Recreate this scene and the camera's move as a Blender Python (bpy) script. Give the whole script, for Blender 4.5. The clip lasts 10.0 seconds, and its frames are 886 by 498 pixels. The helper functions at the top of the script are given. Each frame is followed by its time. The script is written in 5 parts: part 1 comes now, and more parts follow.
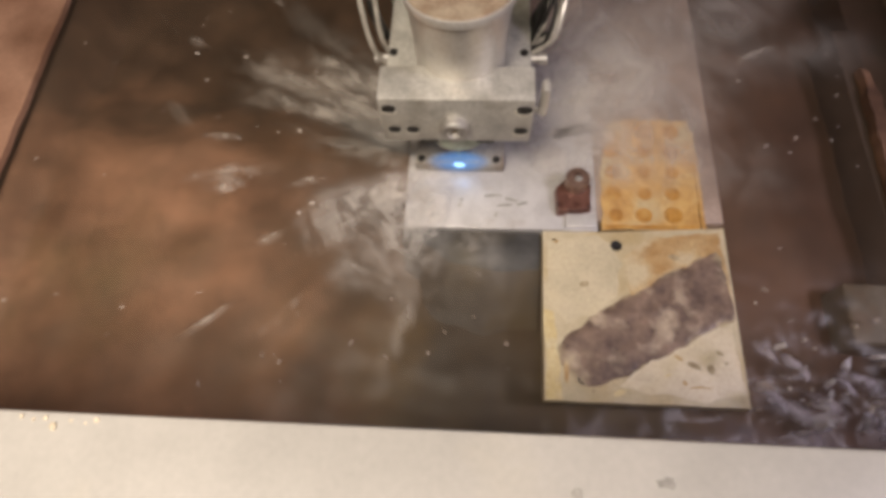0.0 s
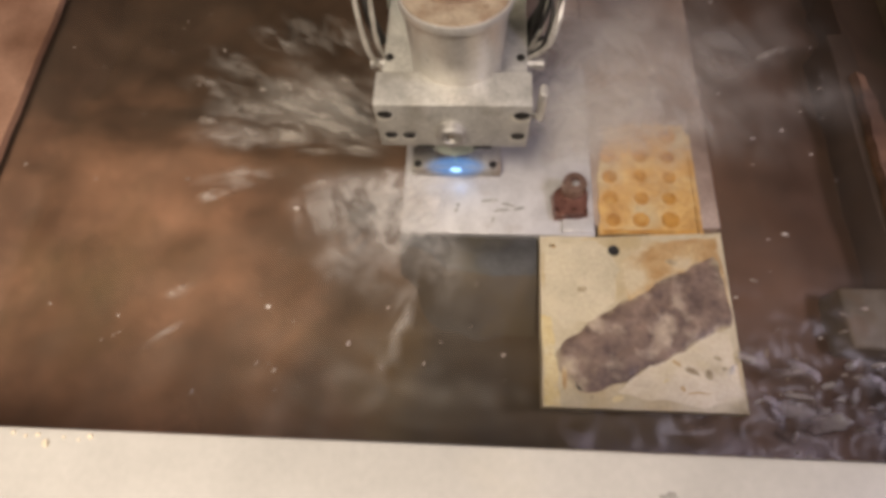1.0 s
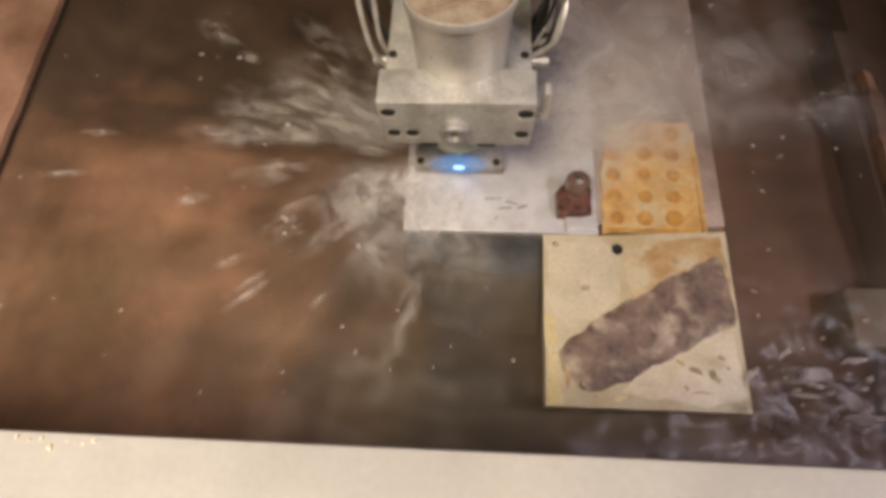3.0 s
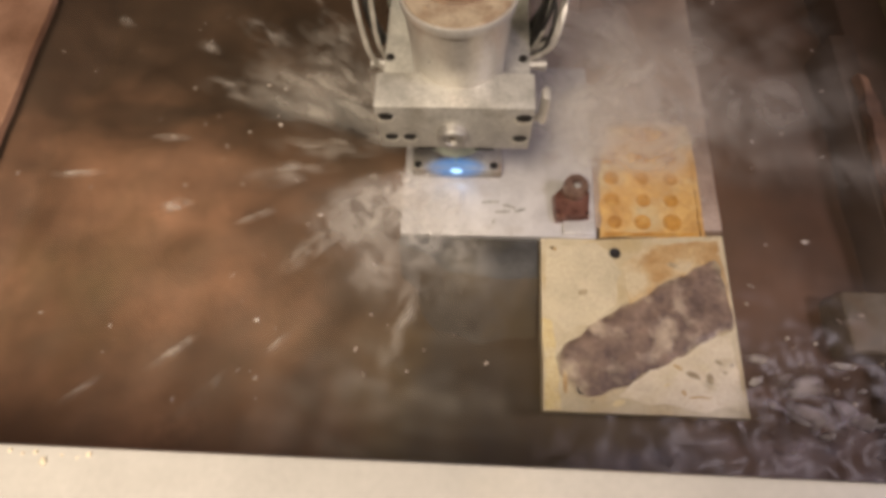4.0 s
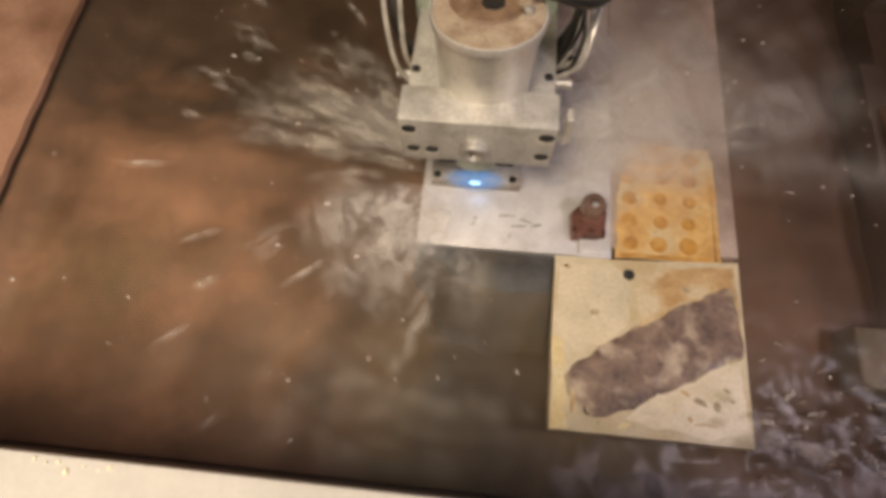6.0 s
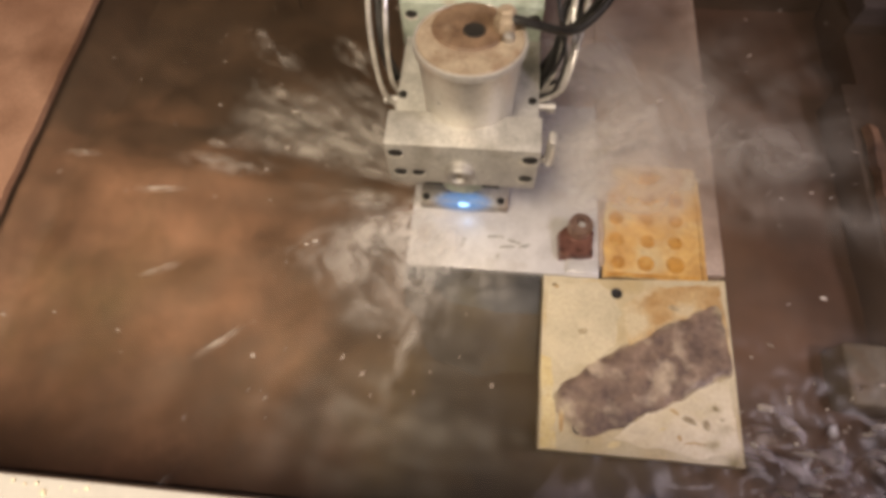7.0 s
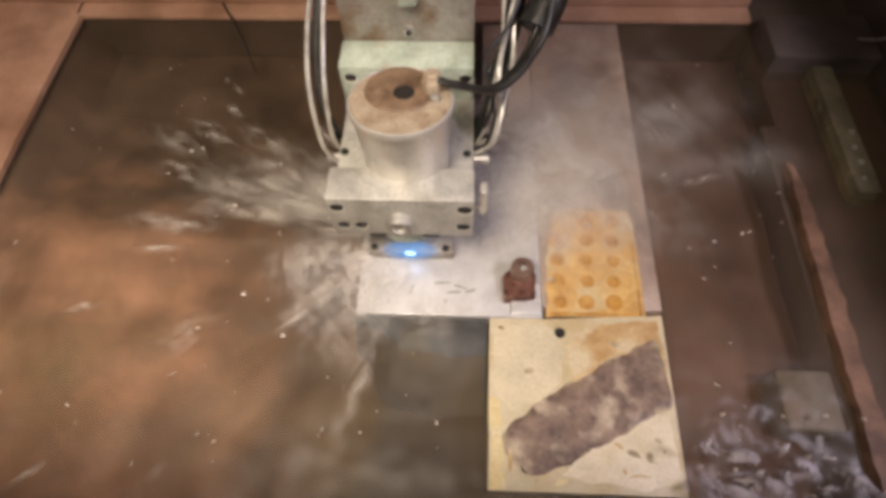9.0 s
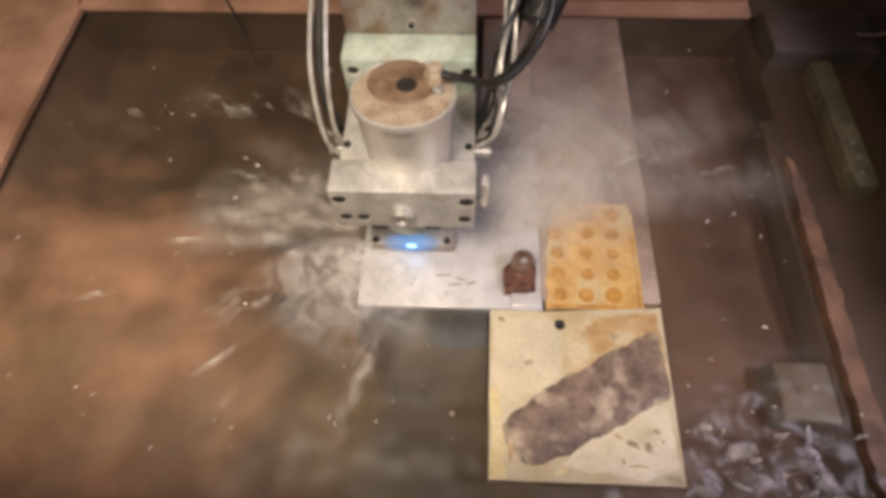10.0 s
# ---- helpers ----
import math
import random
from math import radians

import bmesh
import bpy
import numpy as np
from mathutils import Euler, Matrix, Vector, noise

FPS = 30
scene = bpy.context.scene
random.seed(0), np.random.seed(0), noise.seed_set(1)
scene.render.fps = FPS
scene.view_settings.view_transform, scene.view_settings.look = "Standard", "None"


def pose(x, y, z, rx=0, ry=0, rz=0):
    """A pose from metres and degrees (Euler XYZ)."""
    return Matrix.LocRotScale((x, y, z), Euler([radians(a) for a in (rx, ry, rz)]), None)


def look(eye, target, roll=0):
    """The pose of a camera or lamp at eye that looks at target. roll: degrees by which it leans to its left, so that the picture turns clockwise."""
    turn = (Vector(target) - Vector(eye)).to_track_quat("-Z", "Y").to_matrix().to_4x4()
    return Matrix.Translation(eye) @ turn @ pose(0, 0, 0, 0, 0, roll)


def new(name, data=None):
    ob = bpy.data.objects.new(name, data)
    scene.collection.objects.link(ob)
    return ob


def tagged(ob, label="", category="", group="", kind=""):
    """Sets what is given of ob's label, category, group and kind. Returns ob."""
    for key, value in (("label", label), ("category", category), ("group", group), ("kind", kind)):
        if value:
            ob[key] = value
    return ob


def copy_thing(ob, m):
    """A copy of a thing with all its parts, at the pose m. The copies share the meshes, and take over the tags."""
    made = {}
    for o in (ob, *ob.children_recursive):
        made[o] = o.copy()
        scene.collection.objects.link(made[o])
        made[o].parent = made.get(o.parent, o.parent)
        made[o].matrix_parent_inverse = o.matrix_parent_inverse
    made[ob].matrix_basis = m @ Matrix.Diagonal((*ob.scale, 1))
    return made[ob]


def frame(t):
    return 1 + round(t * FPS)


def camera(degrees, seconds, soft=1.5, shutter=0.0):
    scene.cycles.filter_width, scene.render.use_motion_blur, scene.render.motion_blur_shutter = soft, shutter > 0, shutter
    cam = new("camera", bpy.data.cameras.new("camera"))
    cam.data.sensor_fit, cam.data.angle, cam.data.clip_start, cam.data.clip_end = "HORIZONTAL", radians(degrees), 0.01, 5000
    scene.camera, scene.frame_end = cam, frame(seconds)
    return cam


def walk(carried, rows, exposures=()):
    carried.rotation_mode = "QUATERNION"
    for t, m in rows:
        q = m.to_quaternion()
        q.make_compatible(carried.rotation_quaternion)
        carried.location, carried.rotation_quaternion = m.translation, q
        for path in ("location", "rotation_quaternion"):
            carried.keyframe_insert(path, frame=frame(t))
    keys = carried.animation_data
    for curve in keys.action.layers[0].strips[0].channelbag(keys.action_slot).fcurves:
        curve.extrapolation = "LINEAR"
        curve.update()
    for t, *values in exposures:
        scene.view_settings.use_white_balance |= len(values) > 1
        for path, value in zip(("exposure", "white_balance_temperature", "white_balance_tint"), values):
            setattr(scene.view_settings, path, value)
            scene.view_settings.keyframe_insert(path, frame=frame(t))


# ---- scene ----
# A wire-cutting machine at work: the guide head hangs over a clamped workpiece in a flooded, rust-brown tank.
cam = camera(76.0, 10.0, soft=4.2, shutter=0.5)
PATH = [
    (0, (0.0013, -0.2184, 0.3843), (-0.0233, -0.0612, 0.0173), -6.63),
    (0.5, (0.0021, -0.2158, 0.3863), (-0.0225, -0.0586, 0.0193), -6.68),
    (1, (0.0001, -0.2149, 0.3837), (-0.0214, -0.0566, 0.0170), -5.78),
    (1.5, (0.0009, -0.2116, 0.3841), (-0.0228, -0.0561, 0.0164), -6.52),
    (2, (-0.0006, -0.2118, 0.3838), (-0.0236, -0.0565, 0.0159), -6.24),
    (2.5, (-0.0009, -0.2119, 0.3834), (-0.0240, -0.0571, 0.0153), -6.34),
    (4, (-0.0032, -0.2080, 0.3833), (-0.0219, -0.0539, 0.0147), -4.82),
    (4.5, (-0.0023, -0.2035, 0.3819), (-0.0225, -0.0512, 0.0126), -5.35),
    (5, (-0.0044, -0.2018, 0.3805), (-0.0233, -0.0495, 0.0112), -4.84),
    (5.5, (-0.0035, -0.1988, 0.3821), (-0.0243, -0.0492, 0.0117), -5.10),
    (6, (-0.0075, -0.1970, 0.3905), (-0.0328, -0.0479, 0.0202), -4.08),
    (7.5, (0.0123, -0.2007, 0.3990), (-0.0152, -0.0239, 0.0413), -5.26),
    (8, (0.0218, -0.2041, 0.4151), (0.0047, -0.0146, 0.0633), -3.03),
    (8.5, (0.0275, -0.2047, 0.4153), (0.0082, -0.0136, 0.0644), -3.31),
    (9, (0.0279, -0.2020, 0.4087), (0.0131, -0.0096, 0.0584), -2.52),
    (9.5, (0.0315, -0.1996, 0.4088), (0.0138, -0.0145, 0.0547), -3.34),
    (10, (0.0257, -0.2056, 0.4102), (0.0123, -0.0159, 0.0583), -2.04),
]
walk(cam, [(t, look(eye, target, roll)) for t, eye, target, roll in PATH], [(0, -0.37, 6500, 10), (1.5, -0.33, 6550, 10), (2.5, -0.34, 6650, 10), (4.5, -0.34, 7000, 10), (5.5, -0.32, 7050, 10), (6.2, -0.26, 7100, 10), (7.5, -0.14, 7100, 10), (8.2, 0.0, 6800, 10), (10, 0.02, 6650, 10)])

# ---- world and lamps ----
world = bpy.data.worlds.new("world")
world.use_nodes = True
world.node_tree.nodes["Background"].inputs[0].default_value = (1.0, 0.85, 0.7, 1)
world.node_tree.nodes["Background"].inputs[1].default_value = 0.12
scene.world = world


def area_lamp(name, eye, target, size, watts, colour, spread=180):
    lamp = bpy.data.lights.new(name, "AREA")
    lamp.shape, lamp.size, lamp.energy, lamp.color = "DISK", size, watts, colour
    ob = new(name, lamp)
    lamp.spread = radians(spread)
    ob.matrix_world = look(eye, target)
    return ob


area_lamp("ceiling_lamp", (-0.19, -0.35, 0.87), (-0.23, -0.10, 0.0), 0.36, 3.2, (1.0, 0.865, 0.72), 85)
area_lamp("work_lamp", (0.57, -0.17, 0.66), (0.18, -0.06, 0.0), 0.14, 3.0, (0.94, 0.84, 1.0))
spark_lamp = bpy.data.lights.new("spark_light", "POINT")
spark_lamp.energy, spark_lamp.color, spark_lamp.shadow_soft_size = 0.007, (0.25, 0.5, 1.0), 0.003
new("spark_light", spark_lamp).location = (-0.0146, 0.010, 0.022)


# ---- materials ----
def material(name):
    m = bpy.data.materials.new(name)
    m.use_nodes = True
    t = m.node_tree
    return m, t.nodes, t.links, t.nodes["Principled BSDF"]


def mixed(name, dark, light, scale=40.0, rough=0.5, metal=0.0, bump=0.15, stain=None, stain_scale=12.0, stain_at=(0.5, 0.65), grain=420.0, spread=(0.35, 0.65), coat=0.0, speck_mix=0.35):
    """Two tones over a broad noise, an optional third tone in patches, fine grain in relief and gloss."""
    m, nodes, links, bsdf = material(name)
    coord = nodes.new("ShaderNodeNewGeometry")
    broad = nodes.new("ShaderNodeTexNoise")
    broad.inputs["Scale"].default_value, broad.inputs["Detail"].default_value = scale, 6
    broad.inputs["Roughness"].default_value = 0.62
    fine = nodes.new("ShaderNodeTexNoise")
    fine.inputs["Scale"].default_value, fine.inputs["Detail"].default_value = grain, 4
    for n in (broad, fine):
        links.new(coord.outputs["Position"], n.inputs["Vector"])
    ramp = nodes.new("ShaderNodeValToRGB")
    ramp.color_ramp.elements[0].position, ramp.color_ramp.elements[1].position = spread
    ramp.color_ramp.elements[0].color, ramp.color_ramp.elements[1].color = (*dark, 1), (*light, 1)
    links.new(broad.outputs["Fac"], ramp.inputs["Fac"])
    colour = ramp.outputs["Color"]
    if stain:
        patch = nodes.new("ShaderNodeTexNoise")
        patch.inputs["Scale"].default_value, patch.inputs["Detail"].default_value = stain_scale, 5
        shift = nodes.new("ShaderNodeVectorMath")
        shift.inputs[1].default_value = (3.1, 7.7, 1.3)
        links.new(coord.outputs["Position"], shift.inputs[0])
        links.new(shift.outputs["Vector"], patch.inputs["Vector"])
        reach = nodes.new("ShaderNodeMapRange")
        reach.inputs["From Min"].default_value, reach.inputs["From Max"].default_value = stain_at
        links.new(patch.outputs["Fac"], reach.inputs["Value"])
        mix = nodes.new("ShaderNodeMixRGB")
        links.new(reach.outputs["Result"], mix.inputs["Fac"])
        links.new(colour, mix.inputs["Color1"])
        mix.inputs["Color2"].default_value = (*stain, 1)
        colour = mix.outputs["Color"]
    speck = nodes.new("ShaderNodeMixRGB")
    speck.blend_type, speck.inputs["Fac"].default_value = "OVERLAY", speck_mix
    links.new(colour, speck.inputs["Color1"])
    links.new(fine.outputs["Fac"], speck.inputs["Color2"])
    links.new(speck.outputs["Color"], bsdf.inputs["Base Color"])
    gloss = nodes.new("ShaderNodeMapRange")
    gloss.inputs["To Min"].default_value, gloss.inputs["To Max"].default_value = max(0.05, rough - 0.12), min(1.0, rough + 0.15)
    links.new(broad.outputs["Fac"], gloss.inputs["Value"])
    links.new(gloss.outputs["Result"], bsdf.inputs["Roughness"])
    relief = nodes.new("ShaderNodeBump")
    relief.inputs["Strength"].default_value, relief.inputs["Distance"].default_value = bump, 0.002
    links.new(fine.outputs["Fac"], relief.inputs["Height"])
    links.new(relief.outputs["Normal"], bsdf.inputs["Normal"])
    bsdf.inputs["Metallic"].default_value = metal
    bsdf.inputs["Coat Weight"].default_value, bsdf.inputs["Coat Roughness"].default_value = coat, 0.12
    return m


def water_material():
    """Thin murky water: clear with drifting brown silt, and a rippled gloss."""
    m, nodes, links, bsdf = material("murky_water")
    nodes.remove(bsdf)
    out = nodes["Material Output"]
    coord = nodes.new("ShaderNodeNewGeometry")
    silt = nodes.new("ShaderNodeTexNoise")
    silt.inputs["Scale"].default_value, silt.inputs["Detail"].default_value = 9.0, 7
    links.new(coord.outputs["Position"], silt.inputs["Vector"])
    reach = nodes.new("ShaderNodeMapRange")
    reach.inputs["From Min"].default_value, reach.inputs["From Max"].default_value = 0.3, 0.75
    reach.inputs["To Min"].default_value, reach.inputs["To Max"].default_value = 0.05, 0.22
    links.new(silt.outputs["Fac"], reach.inputs["Value"])
    clear, murk, gloss = nodes.new("ShaderNodeBsdfTransparent"), nodes.new("ShaderNodeBsdfDiffuse"), nodes.new("ShaderNodeBsdfGlossy")
    clear.inputs["Color"].default_value = (0.92, 0.84, 0.72, 1)
    murk.inputs["Color"].default_value = (0.20, 0.14, 0.095, 1)
    gloss.inputs["Roughness"].default_value = 0.34
    ripple = nodes.new("ShaderNodeTexNoise")
    ripple.inputs["Scale"].default_value, ripple.inputs["Detail"].default_value = 24.0, 2
    ripple.inputs["Distortion"].default_value = 0.1
    links.new(coord.outputs["Position"], ripple.inputs["Vector"])
    relief = nodes.new("ShaderNodeBump")
    relief.inputs["Strength"].default_value, relief.inputs["Distance"].default_value = 0.12, 0.004
    links.new(ripple.outputs["Fac"], relief.inputs["Height"])
    links.new(relief.outputs["Normal"], gloss.inputs["Normal"])
    fresnel = nodes.new("ShaderNodeFresnel")
    fresnel.inputs["IOR"].default_value = 1.33
    links.new(relief.outputs["Normal"], fresnel.inputs["Normal"])
    body, top = nodes.new("ShaderNodeMixShader"), nodes.new("ShaderNodeMixShader")
    links.new(reach.outputs["Result"], body.inputs["Fac"])
    links.new(clear.outputs[0], body.inputs[1])
    links.new(murk.outputs[0], body.inputs[2])
    links.new(fresnel.outputs["Fac"], top.inputs["Fac"])
    links.new(body.outputs[0], top.inputs[1])
    links.new(gloss.outputs[0], top.inputs[2])
    links.new(top.outputs[0], out.inputs["Surface"])
    return m


def spray_material(name, colour, most, grain, stretch, torn_at=(0.38, 0.72), warp=0.6, detail=5):
    """Torn, milky sheets of flung water: dense in the middle, gone at the rim, broken by noise."""
    m, nodes, links, bsdf = material(name)
    nodes.remove(bsdf)
    out = nodes["Material Output"]
    lit, through_lit, clear = nodes.new("ShaderNodeBsdfDiffuse"), nodes.new("ShaderNodeBsdfTranslucent"), nodes.new("ShaderNodeBsdfTransparent")
    milk, veil = nodes.new("ShaderNodeMixShader"), nodes.new("ShaderNodeMixShader")
    for n in (lit, through_lit):
        n.inputs["Color"].default_value = (*colour, 1)
    milk.inputs["Fac"].default_value = 0.45
    links.new(lit.outputs[0], milk.inputs[1])
    links.new(through_lit.outputs[0], milk.inputs[2])
    links.new(clear.outputs[0], veil.inputs[1])
    links.new(milk.outputs[0], veil.inputs[2])
    links.new(veil.outputs[0], out.inputs["Surface"])
    coord, info = nodes.new("ShaderNodeTexCoord"), nodes.new("ShaderNodeObjectInfo")
    squash = nodes.new("ShaderNodeMapping")
    squash.inputs["Scale"].default_value = (1.0, stretch, 1.0)
    links.new(coord.outputs["Object"], squash.inputs["Vector"])
    torn = nodes.new("ShaderNodeTexNoise")
    torn.noise_dimensions = "4D"
    torn.inputs["Scale"].default_value, torn.inputs["Detail"].default_value, torn.inputs["Distortion"].default_value = grain, detail, warp
    links.new(squash.outputs["Vector"], torn.inputs["Vector"])
    seed = nodes.new("ShaderNodeMath")
    seed.operation, seed.inputs[1].default_value = "MULTIPLY", 40.0
    links.new(info.outputs["Random"], seed.inputs[0])
    links.new(seed.outputs[0], torn.inputs["W"])
    away = nodes.new("ShaderNodeVectorMath")
    away.operation, away.inputs[1].default_value = "DISTANCE", (0.5, 0.5, 0.0)
    flat = nodes.new("ShaderNodeVectorMath")
    flat.operation, flat.inputs[1].default_value = "MULTIPLY", (1.0, 1.0, 0.0)
    links.new(coord.outputs["Generated"], flat.inputs[0])
    links.new(flat.outputs["Vector"], away.inputs[0])
    rim = nodes.new("ShaderNodeMapRange")
    rim.interpolation_type = "SMOOTHSTEP"
    rim.inputs["From Min"].default_value, rim.inputs["From Max"].default_value = 0.06, 0.5
    rim.inputs["To Min"].default_value, rim.inputs["To Max"].default_value = 1.0, 0.0
    links.new(away.outputs["Value"], rim.inputs["Value"])
    holes = nodes.new("ShaderNodeMapRange")
    holes.inputs["From Min"].default_value, holes.inputs["From Max"].default_value = torn_at
    links.new(torn.outputs["Fac"], holes.inputs["Value"])
    both, dense = nodes.new("ShaderNodeMath"), nodes.new("ShaderNodeMath")
    both.operation = dense.operation = "MULTIPLY"
    links.new(rim.outputs["Result"], both.inputs[0])
    links.new(holes.outputs["Result"], both.inputs[1])
    links.new(both.outputs[0], dense.inputs[0])
    dense.inputs[1].default_value = most
    links.new(dense.outputs[0], veil.inputs["Fac"])
    return m


def fan_material(name, colour, most, streaks, torn_at=(0.36, 0.66), reach=(0.2, 0.95)):
    """A fan of flung water, laid out by bearing (u) and distance (v): streaked outwards, with a ragged far edge."""
    m, nodes, links, bsdf = material(name)
    nodes.remove(bsdf)
    lit, through_lit, clear = nodes.new("ShaderNodeBsdfDiffuse"), nodes.new("ShaderNodeBsdfTranslucent"), nodes.new("ShaderNodeBsdfTransparent")
    milk, veil = nodes.new("ShaderNodeMixShader"), nodes.new("ShaderNodeMixShader")
    for n in (lit, through_lit):
        n.inputs["Color"].default_value = (*colour, 1)
    milk.inputs["Fac"].default_value = 0.4
    links.new(lit.outputs[0], milk.inputs[1])
    links.new(through_lit.outputs[0], milk.inputs[2])
    links.new(clear.outputs[0], veil.inputs[1])
    links.new(milk.outputs[0], veil.inputs[2])
    links.new(veil.outputs[0], nodes["Material Output"].inputs["Surface"])
    uv, info, apart, seed = nodes.new("ShaderNodeUVMap"), nodes.new("ShaderNodeObjectInfo"), nodes.new("ShaderNodeSeparateXYZ"), nodes.new("ShaderNodeMath")
    links.new(uv.outputs["UV"], apart.inputs[0])
    seed.operation, seed.inputs[1].default_value = "MULTIPLY", 60.0
    links.new(info.outputs["Random"], seed.inputs[0])

    def torn(across, along, detail, warp):
        squash, n = nodes.new("ShaderNodeMapping"), nodes.new("ShaderNodeTexNoise")
        squash.inputs["Scale"].default_value = (across, along, 1.0)
        links.new(uv.outputs["UV"], squash.inputs["Vector"])
        n.noise_dimensions = "4D"
        n.inputs["Scale"].default_value, n.inputs["Detail"].default_value, n.inputs["Distortion"].default_value = 1.0, detail, warp
        links.new(squash.outputs["Vector"], n.inputs["Vector"])
        links.new(seed.outputs[0], n.inputs["W"])
        return n.outputs["Fac"]

    def ramp(value, low, high, start=0.0, end=1.0):
        n = nodes.new("ShaderNodeMapRange")
        n.interpolation_type = "SMOOTHSTEP"
        for key, number in (("From Min", low), ("From Max", high), ("To Min", start), ("To Max", end)):
            n.inputs[key].default_value = number
        links.new(value, n.inputs["Value"])
        return n.outputs["Result"]

    def maths(kind, a, b):
        n = nodes.new("ShaderNodeMath")
        n.operation = kind
        links.new(a, n.inputs[0])
        if isinstance(b, float):
            n.inputs[1].default_value = b
        else:
            links.new(b, n.inputs[1])
        return n.outputs[0]

    ragged = maths("ADD", apart.outputs["Y"], maths("MULTIPLY", maths("SUBTRACT", torn(5.0, 1.2, 3, 0.3), 0.5), 1.5))
    dense = ramp(torn(streaks, 2.6, 7, 0.5), *torn_at)
    clumps = ramp(torn(streaks * 2.6, 9.0, 6, 0.8), 0.36, 0.64, 0.25, 1.0)
    for window in (clumps, ramp(ragged, *reach, 1.0, 0.0), ramp(apart.outputs["Y"], 0.0, 0.10), ramp(apart.outputs["X"], 0.0, 0.2), ramp(apart.outputs["X"], 0.8, 1.0, 1.0, 0.0), ramp(apart.outputs["Y"], 0.85, 1.0, 1.0, 0.0)):
        dense = maths("MULTIPLY", dense, window)
    links.new(maths("MULTIPLY", dense, most), veil.inputs["Fac"])
    return m


def glowing(name, colour, strength):
    m, nodes, links, bsdf = material(name)
    bsdf.inputs["Base Color"].default_value = (*colour, 1)
    bsdf.inputs["Emission Color"].default_value, bsdf.inputs["Emission Strength"].default_value = (*colour, 1), strength
    return m


def halo_material(name, colour, strength):
    """Water lit by the spark: the glow is put in as emission, fading out to clear."""
    m, nodes, links, bsdf = material(name)
    nodes.remove(bsdf)
    coord, away, rim = nodes.new("ShaderNodeTexCoord"), nodes.new("ShaderNodeVectorMath"), nodes.new("ShaderNodeMapRange")
    away.operation, away.inputs[1].default_value = "DISTANCE", (0.5, 0.5, 0.0)
    flat = nodes.new("ShaderNodeVectorMath")
    flat.operation, flat.inputs[1].default_value = "MULTIPLY", (1.0, 1.0, 0.0)
    links.new(coord.outputs["Generated"], flat.inputs[0])
    links.new(flat.outputs["Vector"], away.inputs[0])
    rim.interpolation_type = "SMOOTHSTEP"
    rim.inputs["From Min"].default_value, rim.inputs["From Max"].default_value = 0.10, 0.5
    rim.inputs["To Min"].default_value, rim.inputs["To Max"].default_value = 0.44, 0.0
    links.new(away.outputs["Value"], rim.inputs["Value"])
    glow, clear, both = nodes.new("ShaderNodeEmission"), nodes.new("ShaderNodeBsdfTransparent"), nodes.new("ShaderNodeMixShader")
    glow.inputs["Color"].default_value, glow.inputs["Strength"].default_value = (*colour, 1), strength
    links.new(rim.outputs["Result"], both.inputs["Fac"])
    links.new(clear.outputs[0], both.inputs[1])
    links.new(glow.outputs[0], both.inputs[2])
    links.new(both.outputs[0], nodes["Material Output"].inputs["Surface"])
    return m


